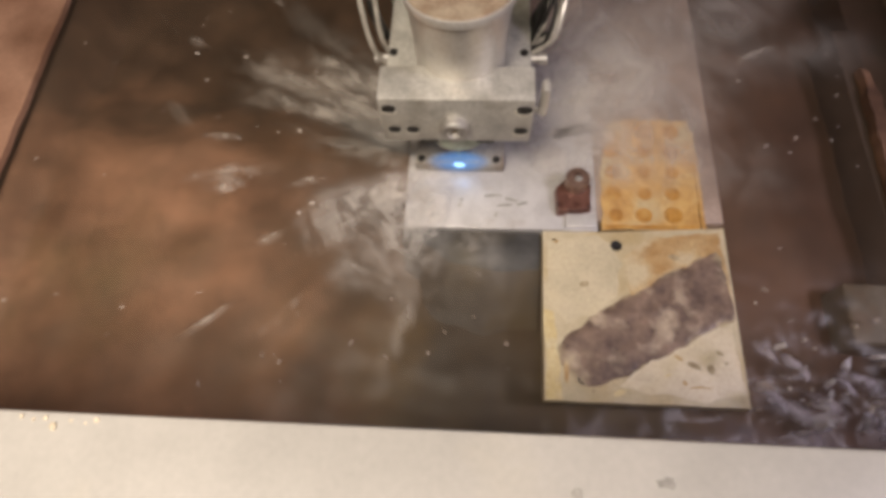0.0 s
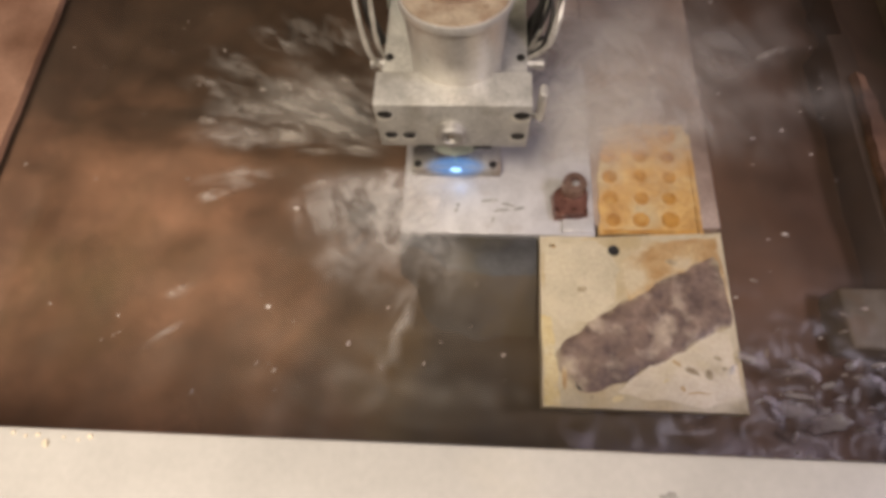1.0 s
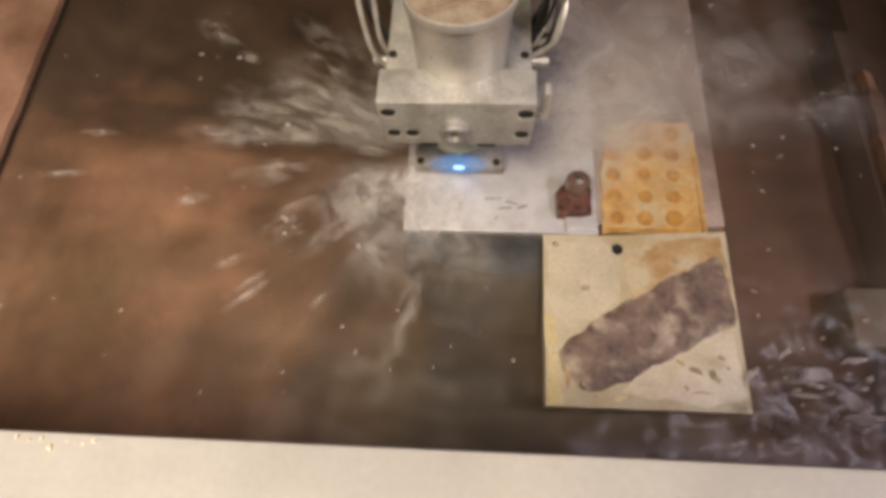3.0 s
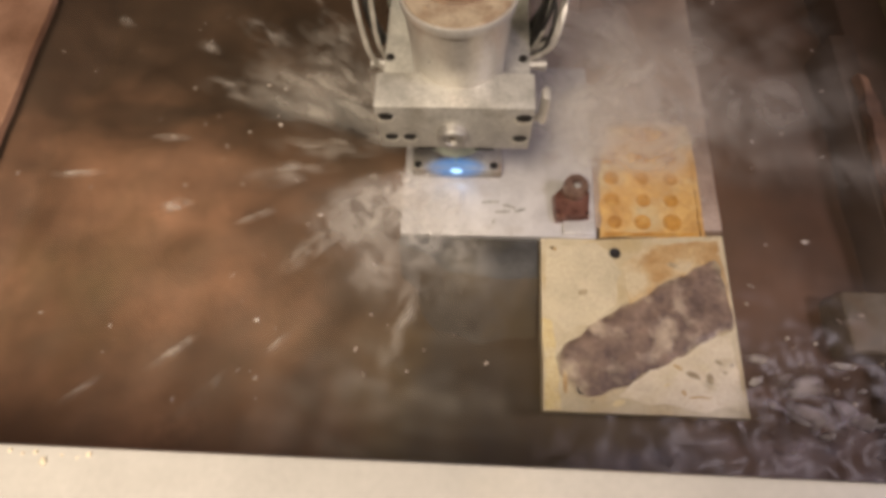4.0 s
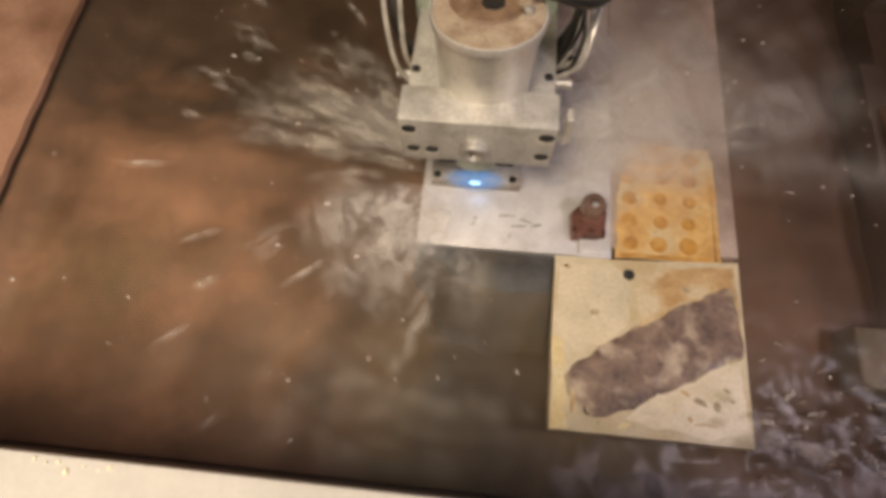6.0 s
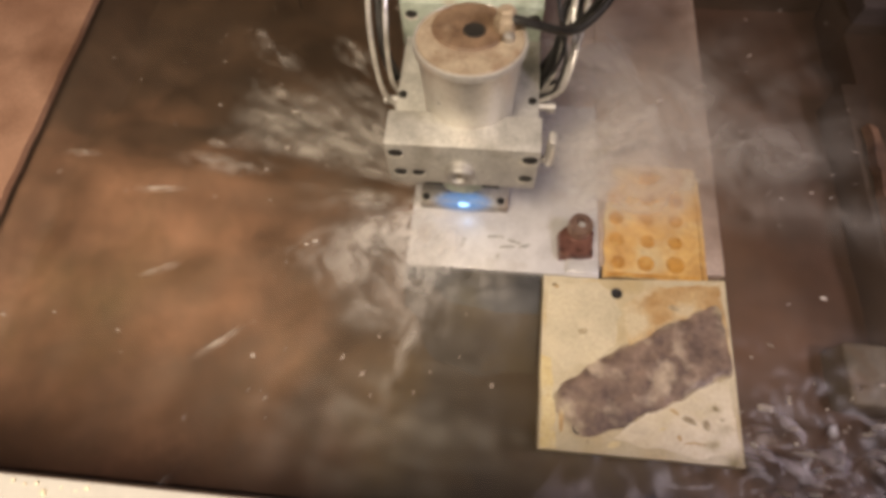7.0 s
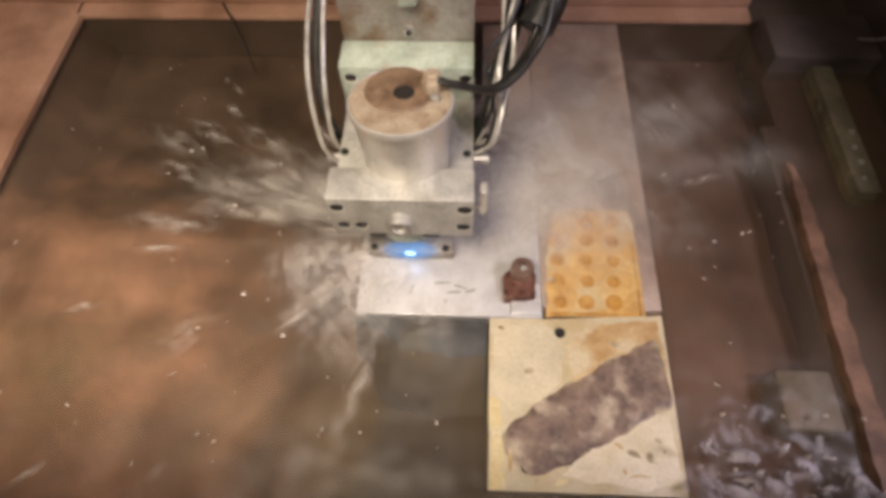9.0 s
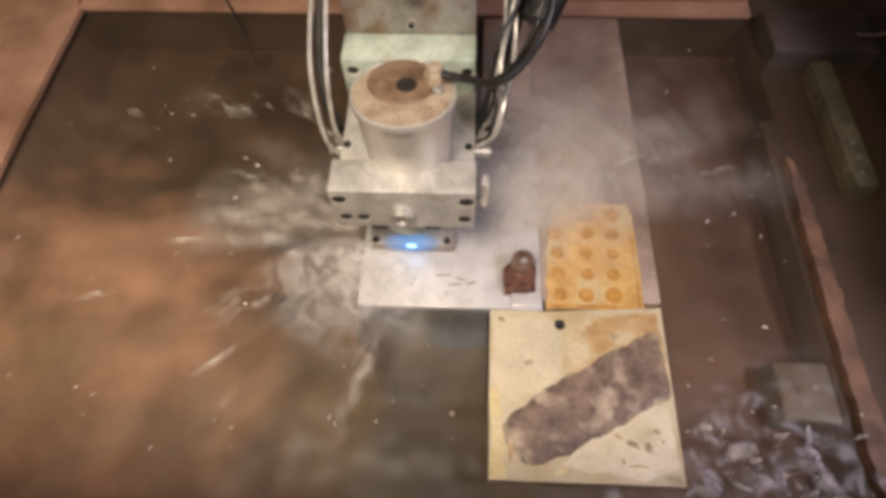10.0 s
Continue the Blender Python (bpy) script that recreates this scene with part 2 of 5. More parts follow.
WALL_PINK = mixed("rust_washed_wall", (0.32, 0.175, 0.115), (0.46, 0.275, 0.19), 11.0, 0.42, stain=(0.20, 0.105, 0.065), stain_scale=16.0, stain_at=(0.48, 0.72))
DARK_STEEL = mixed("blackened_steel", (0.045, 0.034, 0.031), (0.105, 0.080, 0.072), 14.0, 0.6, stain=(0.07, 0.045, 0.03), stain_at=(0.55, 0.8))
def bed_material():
    """Rust-brown bed with olive patches; the dark of its deep rear is painted in."""
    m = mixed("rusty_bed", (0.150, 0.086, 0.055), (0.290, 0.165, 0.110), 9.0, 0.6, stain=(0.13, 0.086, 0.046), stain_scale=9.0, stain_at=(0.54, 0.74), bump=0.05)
    nodes, links = m.node_tree.nodes, m.node_tree.links
    bsdf = nodes["Principled BSDF"]
    rust = bsdf.inputs["Base Color"].links[0].from_socket
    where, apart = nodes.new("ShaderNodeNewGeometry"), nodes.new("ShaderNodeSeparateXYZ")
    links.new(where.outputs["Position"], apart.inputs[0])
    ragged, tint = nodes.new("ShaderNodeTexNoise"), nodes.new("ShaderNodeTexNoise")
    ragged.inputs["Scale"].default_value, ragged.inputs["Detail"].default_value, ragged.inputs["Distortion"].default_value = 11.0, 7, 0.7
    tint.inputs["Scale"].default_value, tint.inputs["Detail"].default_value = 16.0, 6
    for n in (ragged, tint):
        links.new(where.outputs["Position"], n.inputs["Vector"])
    swing, edge, rear_dark = nodes.new("ShaderNodeMath"), nodes.new("ShaderNodeMath"), nodes.new("ShaderNodeMapRange")
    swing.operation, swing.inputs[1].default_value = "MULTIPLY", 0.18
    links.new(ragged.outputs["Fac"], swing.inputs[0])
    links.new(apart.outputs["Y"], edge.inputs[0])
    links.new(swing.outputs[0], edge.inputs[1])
    rear_dark.interpolation_type = "SMOOTHSTEP"
    rear_dark.inputs["From Min"].default_value, rear_dark.inputs["From Max"].default_value = 0.125, 0.215
    # beyond the bar the painted dark begins only at the very rear
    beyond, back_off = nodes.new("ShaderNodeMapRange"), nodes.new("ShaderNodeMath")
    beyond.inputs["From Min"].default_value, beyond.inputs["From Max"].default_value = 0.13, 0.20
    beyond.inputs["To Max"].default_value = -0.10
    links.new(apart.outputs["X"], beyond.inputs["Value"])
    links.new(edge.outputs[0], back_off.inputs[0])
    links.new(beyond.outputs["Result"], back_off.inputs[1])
    links.new(back_off.outputs[0], rear_dark.inputs["Value"])
    # shade beside the rail bar, put into the bed's colour
    bank, rail_dark, most = nodes.new("ShaderNodeMath"), nodes.new("ShaderNodeMapRange"), nodes.new("ShaderNodeMath")
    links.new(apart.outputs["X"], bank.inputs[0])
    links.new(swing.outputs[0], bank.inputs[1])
    rail_dark.interpolation_type = "SMOOTHSTEP"
    rail_dark.inputs["From Min"].default_value, rail_dark.inputs["From Max"].default_value = 0.285, 0.355
    rail_dark.inputs["To Max"].default_value = 0.9
    links.new(bank.outputs[0], rail_dark.inputs["Value"])
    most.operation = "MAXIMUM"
    links.new(rear_dark.outputs["Result"], most.inputs[0])
    links.new(rail_dark.outputs["Result"], most.inputs[1])
    # faint ledge shadow along the west edge, painted as a darker rim
    shore, rim_dark, all_dark = nodes.new("ShaderNodeMath"), nodes.new("ShaderNodeMapRange"), nodes.new("ShaderNodeMath")
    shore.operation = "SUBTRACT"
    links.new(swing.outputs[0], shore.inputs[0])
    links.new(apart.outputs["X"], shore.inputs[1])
    rim_dark.interpolation_type = "SMOOTHSTEP"
    rim_dark.inputs["From Min"].default_value, rim_dark.inputs["From Max"].default_value = 0.43, 0.49
    rim_dark.inputs["To Max"].default_value = 0.2
    links.new(shore.outputs[0], rim_dark.inputs["Value"])
    all_dark.operation = "MAXIMUM"
    links.new(most.outputs[0], all_dark.inputs[0])
    links.new(rim_dark.outputs["Result"], all_dark.inputs[1])
    # colours of the painted dark
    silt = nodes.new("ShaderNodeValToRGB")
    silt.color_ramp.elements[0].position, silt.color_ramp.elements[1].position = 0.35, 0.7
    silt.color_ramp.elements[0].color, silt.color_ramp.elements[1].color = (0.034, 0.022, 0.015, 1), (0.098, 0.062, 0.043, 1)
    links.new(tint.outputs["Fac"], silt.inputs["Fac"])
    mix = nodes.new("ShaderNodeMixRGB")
    links.new(all_dark.outputs[0], mix.inputs["Fac"])
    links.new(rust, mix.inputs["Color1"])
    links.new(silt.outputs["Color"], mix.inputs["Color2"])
    # olive silt washed up in front of the workpiece
    span, far, spread = nodes.new("ShaderNodeVectorMath"), nodes.new("ShaderNodeMath"), nodes.new("ShaderNodeMapRange")
    span.operation, span.inputs[1].default_value = "DISTANCE", (0.02, -0.14, FLOOR_Z)
    links.new(where.outputs["Position"], span.inputs[0])
    links.new(span.outputs["Value"], far.inputs[0])
    links.new(swing.outputs[0], far.inputs[1])
    spread.interpolation_type = "SMOOTHSTEP"
    spread.inputs["From Min"].default_value, spread.inputs["From Max"].default_value = 0.16, 0.33
    spread.inputs["To Min"].default_value, spread.inputs["To Max"].default_value = 1.0, 0.0
    links.new(far.outputs[0], spread.inputs["Value"])
    olive = nodes.new("ShaderNodeValToRGB")
    olive.color_ramp.elements[0].position, olive.color_ramp.elements[1].position = 0.35, 0.7
    olive.color_ramp.elements[0].color, olive.color_ramp.elements[1].color = (0.028, 0.018, 0.008, 1), (0.088, 0.058, 0.022, 1)
    links.new(tint.outputs["Fac"], olive.inputs["Fac"])
    over = nodes.new("ShaderNodeMixRGB")
    links.new(spread.outputs["Result"], over.inputs["Fac"])
    links.new(mix.outputs["Color"], over.inputs["Color1"])
    links.new(olive.outputs["Color"], over.inputs["Color2"])
    # wet red-brown sludge between the bar and the rail
    strip, sludge = nodes.new("ShaderNodeMapRange"), nodes.new("ShaderNodeMixRGB")
    strip.interpolation_type = "SMOOTHSTEP"
    strip.inputs["From Min"].default_value, strip.inputs["From Max"].default_value = 0.165, 0.20
    strip.inputs["To Max"].default_value = 0.72
    links.new(apart.outputs["X"], strip.inputs["Value"])
    links.new(strip.outputs["Result"], sludge.inputs["Fac"])
    links.new(over.outputs["Color"], sludge.inputs["Color1"])
    sludge.inputs["Color2"].default_value = (0.085, 0.046, 0.034, 1)
    # darker patch beside the nozzle, its edge broken by noise
    by, near, nozzle_dark, dark = nodes.new("ShaderNodeVectorMath"), nodes.new("ShaderNodeMath"), nodes.new("ShaderNodeMapRange"), nodes.new("ShaderNodeMixRGB")
    by.operation, by.inputs[1].default_value = "DISTANCE", (-0.105, 0.045, FLOOR_Z)
    links.new(where.outputs["Position"], by.inputs[0])
    links.new(by.outputs["Value"], near.inputs[0])
    links.new(swing.outputs[0], near.inputs[1])
    nozzle_dark.interpolation_type = "SMOOTHSTEP"
    nozzle_dark.inputs["From Min"].default_value, nozzle_dark.inputs["From Max"].default_value = 0.11, 0.235
    nozzle_dark.inputs["To Min"].default_value, nozzle_dark.inputs["To Max"].default_value = 0.8, 0.0
    links.new(near.outputs[0], nozzle_dark.inputs["Value"])
    links.new(nozzle_dark.outputs["Result"], dark.inputs["Fac"])
    links.new(sludge.outputs["Color"], dark.inputs["Color1"])
    links.new(silt.outputs["Color"], dark.inputs["Color2"])
    # clotted mottling, coarse and fine
    clots, strength, mottle = nodes.new("ShaderNodeTexNoise"), nodes.new("ShaderNodeMapRange"), nodes.new("ShaderNodeMixRGB")
    clots.inputs["Scale"].default_value, clots.inputs["Detail"].default_value, clots.inputs["Roughness"].default_value = 19.0, 7, 0.6
    links.new(where.outputs["Position"], clots.inputs["Vector"])
    strength.inputs["From Min"].default_value, strength.inputs["From Max"].default_value = 0.34, 0.66
    strength.inputs["To Min"].default_value, strength.inputs["To Max"].default_value = 0.70, 1.22
    links.new(clots.outputs["Fac"], strength.inputs["Value"])
    mottle.blend_type, mottle.inputs["Fac"].default_value = "MULTIPLY", 1.0
    links.new(dark.outputs["Color"], mottle.inputs["Color1"])
    links.new(strength.outputs["Result"], mottle.inputs["Color2"])
    links.new(mottle.outputs["Color"], bsdf.inputs["Base Color"])
    return m


FLOOR_Z, WATER_Z, DEEP_Z = -0.032, -0.008, -0.060
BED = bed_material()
# dark tone that puts shade into the basin's sides and deep floor
BASIN_DARK = mixed("basin_dark", (0.030, 0.021, 0.015), (0.080, 0.055, 0.040), 16.0, 0.7, stain=(0.07, 0.05, 0.034), stain_scale=14.0, stain_at=(0.55, 0.8))
SHADE_BROWN = mixed("brown_shade_tone", (0.040, 0.026, 0.021), (0.092, 0.060, 0.048), 12.0, 0.55, stain=(0.05, 0.04, 0.03), stain_scale=18.0)
RUST_BAR = mixed("rust_brown_bar", (0.10, 0.052, 0.032), (0.255, 0.14, 0.086), 22.0, 0.6, stain=(0.08, 0.04, 0.025), stain_scale=30.0)
OLIVE_BAR = mixed("olive_grimy_bar", (0.075, 0.066, 0.036), (0.19, 0.16, 0.10), 30.0, 0.6, stain=(0.25, 0.2, 0.14), stain_scale=60.0, stain_at=(0.62, 0.75))
CREAM = mixed("cream_enamel", (0.39, 0.374, 0.345), (0.48, 0.46, 0.425), 14.0, 0.38, bump=0.02, stain=(0.5, 0.46, 0.38), stain_scale=22.0, stain_at=(0.6, 0.85), speck_mix=0.1, coat=0.8)
CREAM.node_tree.nodes["Principled BSDF"].inputs["Coat Roughness"].default_value = 0.24
SMUDGE = mixed("grey_smear", (0.22, 0.21, 0.19), (0.42, 0.40, 0.36), 90.0, 0.6)
GLINT_WHITE = mixed("white_glint", (0.7, 0.66, 0.56), (0.88, 0.85, 0.76), 300.0, 0.5)
ALUMINIUM = mixed("worn_aluminium", (0.42, 0.405, 0.365), (0.60, 0.58, 0.525), 60.0, 0.42, metal=0.3, bump=0.08, stain=(0.30, 0.27, 0.22), stain_scale=45.0, stain_at=(0.55, 0.8))
TURNED = mixed("turned_aluminium", (0.60, 0.57, 0.52), (0.76, 0.73, 0.67), 30.0, 0.30, metal=0.5, bump=0.05)
RUSTY_TOP = mixed("rust_dusted_lid", (0.34, 0.255, 0.175), (0.50, 0.41, 0.30), 60.0, 0.55, metal=0.2, stain=(0.24, 0.13, 0.075), stain_scale=50.0, stain_at=(0.54, 0.78))
HUB_RUST = mixed("dark_hub_rust", (0.11, 0.062, 0.035), (0.24, 0.155, 0.095), 70.0, 0.6, stain=(0.34, 0.26, 0.18), stain_scale=50.0, stain_at=(0.56, 0.72))
GREEN_GREY = mixed("pale_green_paint", (0.36, 0.42, 0.34), (0.52, 0.58, 0.48), 40.0, 0.42, bump=0.06, stain=(0.36, 0.30, 0.22), stain_scale=50.0, stain_at=(0.56, 0.75))
GREY_PLATE = mixed("dusty_grey_plate", (0.30, 0.27, 0.235), (0.44, 0.41, 0.36), 50.0, 0.5, metal=0.3, stain=(0.26, 0.18, 0.12), stain_scale=35.0)
STEEL = mixed("bright_steel", (0.5, 0.48, 0.45), (0.66, 0.64, 0.60), 90.0, 0.55, metal=0.9, bump=0.05)
# holes and slots are solid pieces, coloured black for the dark inside
HOLE = mixed("hole_black", (0.008, 0.007, 0.006), (0.02, 0.017, 0.014), 200.0, 0.5)
WORKPIECE = mixed("wet_ground_steel", (0.47, 0.455, 0.45), (0.62, 0.605, 0.60), 34.0, 0.34, metal=0.2, bump=0.03, stain=(0.42, 0.37, 0.33), stain_scale=40.0, stain_at=(0.54, 0.8), coat=0.08, speck_mix=0.15)
BEIGE = mixed("yellowed_beige_plate", (0.46, 0.39, 0.255), (0.63, 0.55, 0.395), 30.0, 0.4, bump=0.1, stain=(0.47, 0.36, 0.19), stain_scale=26.0, stain_at=(0.46, 0.70), coat=0.3, speck_mix=0.2)
BAR_GREY = mixed("washed_pinkish_bar", (0.27, 0.195, 0.15), (0.42, 0.32, 0.255), 18.0, 0.4, stain=(0.17, 0.11, 0.08), stain_scale=17.0, stain_at=(0.46, 0.72), coat=0.3)
ORANGE = mixed("orange_rust_crust", (0.47, 0.26, 0.075), (0.66, 0.42, 0.15), 45.0, 0.6, stain=(0.54, 0.42, 0.23), stain_scale=30.0, stain_at=(0.46, 0.66))
ORANGE_PAD = mixed("deep_orange_rust", (0.36, 0.165, 0.024), (0.54, 0.28, 0.055), 70.0, 0.6, stain=(0.54, 0.35, 0.11), stain_scale=80.0, stain_at=(0.56, 0.8))
def sludge_material():
    """Caked brown-grey sludge that thins out to dusty beige towards its ragged edge."""
    m = mixed("brown_sludge", (0.088, 0.055, 0.043), (0.245, 0.168, 0.128), 48.0, 0.62, bump=0.35, stain=(0.44, 0.35, 0.265), stain_scale=40.0, stain_at=(0.50, 0.64), grain=260.0, coat=0.03)
    nodes, links = m.node_tree.nodes, m.node_tree.links
    bsdf = nodes["Principled BSDF"]
    caked = bsdf.inputs["Base Color"].links[0].from_socket
    coord, centred, size, apart = nodes.new("ShaderNodeTexCoord"), nodes.new("ShaderNodeVectorMath"), nodes.new("ShaderNodeVectorMath"), nodes.new("ShaderNodeSeparateXYZ")
    centred.operation, centred.inputs[1].default_value = "SUBTRACT", (0.5, 0.5, 0.5)
    size.operation = "ABSOLUTE"
    links.new(coord.outputs["Generated"], centred.inputs[0])
    links.new(centred.outputs["Vector"], size.inputs[0])
    links.new(size.outputs["Vector"], apart.inputs[0])
    out, torn, swing, sum_up, thin = nodes.new("ShaderNodeMath"), nodes.new("ShaderNodeTexNoise"), nodes.new("ShaderNodeMath"), nodes.new("ShaderNodeMath"), nodes.new("ShaderNodeMapRange")
    out.operation, swing.operation, swing.inputs[1].default_value = "MAXIMUM", "MULTIPLY", 0.42
    links.new(apart.outputs["X"], out.inputs[0])
    links.new(apart.outputs["Y"], out.inputs[1])
    torn.inputs["Scale"].default_value, torn.inputs["Detail"].default_value = 55.0, 6
    links.new(coord.outputs["Object"], torn.inputs["Vector"])
    links.new(torn.outputs["Fac"], swing.inputs[0])
    links.new(out.outputs[0], sum_up.inputs[0])
    links.new(swing.outputs[0], sum_up.inputs[1])
    thin.interpolation_type = "SMOOTHSTEP"
    thin.inputs["From Min"].default_value, thin.inputs["From Max"].default_value = 0.60, 0.76
    links.new(sum_up.outputs[0], thin.inputs["Value"])
    mix = nodes.new("ShaderNodeMixRGB")
    mix.inputs["Color2"].default_value = (0.52, 0.43, 0.27, 1)
    links.new(thin.outputs["Result"], mix.inputs["Fac"])
    links.new(caked, mix.inputs["Color1"])
    links.new(mix.outputs["Color"], bsdf.inputs["Base Color"])
    return m


SLUDGE = sludge_material()
RUST_WASH = mixed("brown_rust_wash", (0.38, 0.22, 0.08), (0.54, 0.39, 0.20), 50.0, 0.5, stain=(0.56, 0.47, 0.31), stain_scale=40.0, stain_at=(0.48, 0.62))
YELLOW_WASH = mixed("yellow_rust_wash", (0.56, 0.43, 0.19), (0.66, 0.56, 0.33), 50.0, 0.5, stain=(0.60, 0.52, 0.34), stain_scale=60.0, stain_at=(0.5, 0.62))
GREY_WASH = mixed("grey_wet_wash", (0.50, 0.44, 0.31), (0.62, 0.54, 0.39), 40.0, 0.3, stain=(0.62, 0.54, 0.38), stain_scale=34.0, stain_at=(0.46, 0.62), coat=0.3)
CREAM_WASH = mixed("pale_cream_wash", (0.58, 0.50, 0.36), (0.72, 0.63, 0.48), 50.0, 0.35, stain=(0.60, 0.51, 0.34), stain_scale=44.0, stain_at=(0.48, 0.62), coat=0.3)
STAIN = mixed("dried_stain", (0.28, 0.21, 0.12), (0.46, 0.38, 0.25), 160.0, 0.5)
SLATE = mixed("submerged_slate_grey", (0.022, 0.021, 0.020), (0.068, 0.066, 0.064), 34.0, 0.6, stain=(0.06, 0.048, 0.027), stain_scale=24.0, stain_at=(0.44, 0.66))
BRONZE = mixed("brown_worn_bolt", (0.13, 0.075, 0.058), (0.30, 0.20, 0.155), 130.0, 0.3, metal=0.3, bump=0.1, stain=(0.42, 0.32, 0.26), stain_scale=120.0, stain_at=(0.55, 0.75))
COPPER = mixed("red_brown_clamp", (0.10, 0.044, 0.034), (0.24, 0.115, 0.088), 120.0, 0.28, metal=0.35, bump=0.1, stain=(0.4, 0.2, 0.14), stain_scale=110.0, stain_at=(0.6, 0.8))
STONE = mixed("grey_soaked_block", (0.095, 0.088, 0.078), (0.17, 0.158, 0.14), 40.0, 0.5, stain=(0.12, 0.09, 0.065), stain_scale=45.0)
BRASS = mixed("dull_brass", (0.42, 0.36, 0.18), (0.58, 0.52, 0.30), 90.0, 0.35, metal=0.6)
HOSE = mixed("milky_hose", (0.30, 0.28, 0.25), (0.52, 0.49, 0.44), 80.0, 0.12, coat=1.0)
CABLE = mixed("black_cable", (0.012, 0.011, 0.01), (0.03, 0.028, 0.025), 80.0, 0.32)
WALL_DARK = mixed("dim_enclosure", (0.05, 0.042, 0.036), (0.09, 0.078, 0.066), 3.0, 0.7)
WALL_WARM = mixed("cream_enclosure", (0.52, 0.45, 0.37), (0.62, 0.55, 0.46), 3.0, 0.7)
WATER = water_material()
SPRAY = spray_material("milky_spray", (0.84, 0.79, 0.72), 0.5, 60.0, 2.2, (0.42, 0.74), 0.4, 5)
WISP = spray_material("pale_wisp", (0.84, 0.78, 0.70), 0.55, 90.0, 1.4, (0.38, 0.66), 0.8, 5)
MIST = spray_material("milky_mist", (0.86, 0.83, 0.78), 0.72, 19.0, 1.2, (0.26, 0.80), 0.2, 4)
FILM = spray_material("milky_film", (0.80, 0.76, 0.71), 0.68, 20.0, 1.0, (0.30, 0.66))
FAN = fan_material("foaming_fan", (0.86, 0.81, 0.74), 0.82, 3.4, (0.34, 0.68), (0.1, 0.95))
HAZE = fan_material("misty_fan", (0.80, 0.76, 0.71), 0.72, 1.7, (0.18, 0.70), (0.2, 1.1))
FOAMY = fan_material("soft_foam_fan", (0.86, 0.82, 0.77), 0.92, 2.4, (0.18, 0.60), (0.2, 1.0))
THIN = fan_material("thin_wet_fan", (0.78, 0.73, 0.67), 0.42, 3.4, (0.34, 0.70), (0.15, 0.95))
SPLASH = spray_material("lilac_splash", (0.93, 0.88, 0.96), 0.9, 60.0, 0.7, (0.42, 0.60), 0.9, 5)
SLOP = spray_material("lilac_slop", (0.74, 0.67, 0.72), 0.42, 36.0, 0.7, (0.38, 0.72), 0.8, 6)
FOAM = mixed("lilac_foam", (0.76, 0.71, 0.80), (0.98, 0.97, 1.0), 120.0, 0.06, coat=1.0)
FOAM.node_tree.nodes["Principled BSDF"].inputs["Transmission Weight"].default_value = 0.35
FOAM.node_tree.nodes["Principled BSDF"].inputs["IOR"].default_value = 1.33
DROP = mixed("bright_water_drop", (0.42, 0.36, 0.31), (0.66, 0.60, 0.54), 200.0, 0.12, coat=1.0)
DIM_DROP = mixed("dull_water_fleck", (0.24, 0.19, 0.155), (0.40, 0.33, 0.28), 200.0, 0.3, coat=0.4)
SPARK = glowing("spark_core", (0.42, 0.72, 1.0), 2.2)
HALO = halo_material("spark_halo", (0.18, 0.46, 1.0), 1.15)


# ---- mesh helpers ----
def add_box(bm, x0, x1, y0, y1, z0, z1, bevel=0.0, segments=2):
    made = bmesh.ops.create_cube(bm, size=1.0)["verts"]
    for v in made:
        v.co = Vector(((x0 + x1) / 2 + v.co.x * (x1 - x0), (y0 + y1) / 2 + v.co.y * (y1 - y0), (z0 + z1) / 2 + v.co.z * (z1 - z0)))
    if bevel:
        edges = list({e for v in made for e in v.link_edges})
        bmesh.ops.bevel(bm, geom=edges, offset=bevel, segments=segments, affect="EDGES", profile=0.5)


def box(*args, **kw):
    bm = bmesh.new()
    add_box(bm, *args, **kw)
    return bm


def spin(profile, centre, axis="z", steps=40):
    """A turned body: (radius, height) pairs round an axis through centre."""
    bm = bmesh.new()
    rings = []
    for r, h in profile:
        ring = []
        for k in range(steps):
            a = 2 * math.pi * k / steps
            p = (r * math.cos(a), r * math.sin(a), h)
            if axis == "y":
                p = (p[0], p[2], -p[1])
            elif axis == "x":
                p = (p[2], p[1], -p[0])
            ring.append(bm.verts.new(Vector(centre) + Vector(p)))
        rings.append(ring)
    for a, b in zip(rings, rings[1:]):
        for k in range(steps):
            bm.faces.new((a[k], a[(k + 1) % steps], b[(k + 1) % steps], b[k]))
    bm.faces.new(rings[0][::-1])
    bm.faces.new(rings[-1])
    bmesh.ops.recalc_face_normals(bm, faces=bm.faces)
    return bm


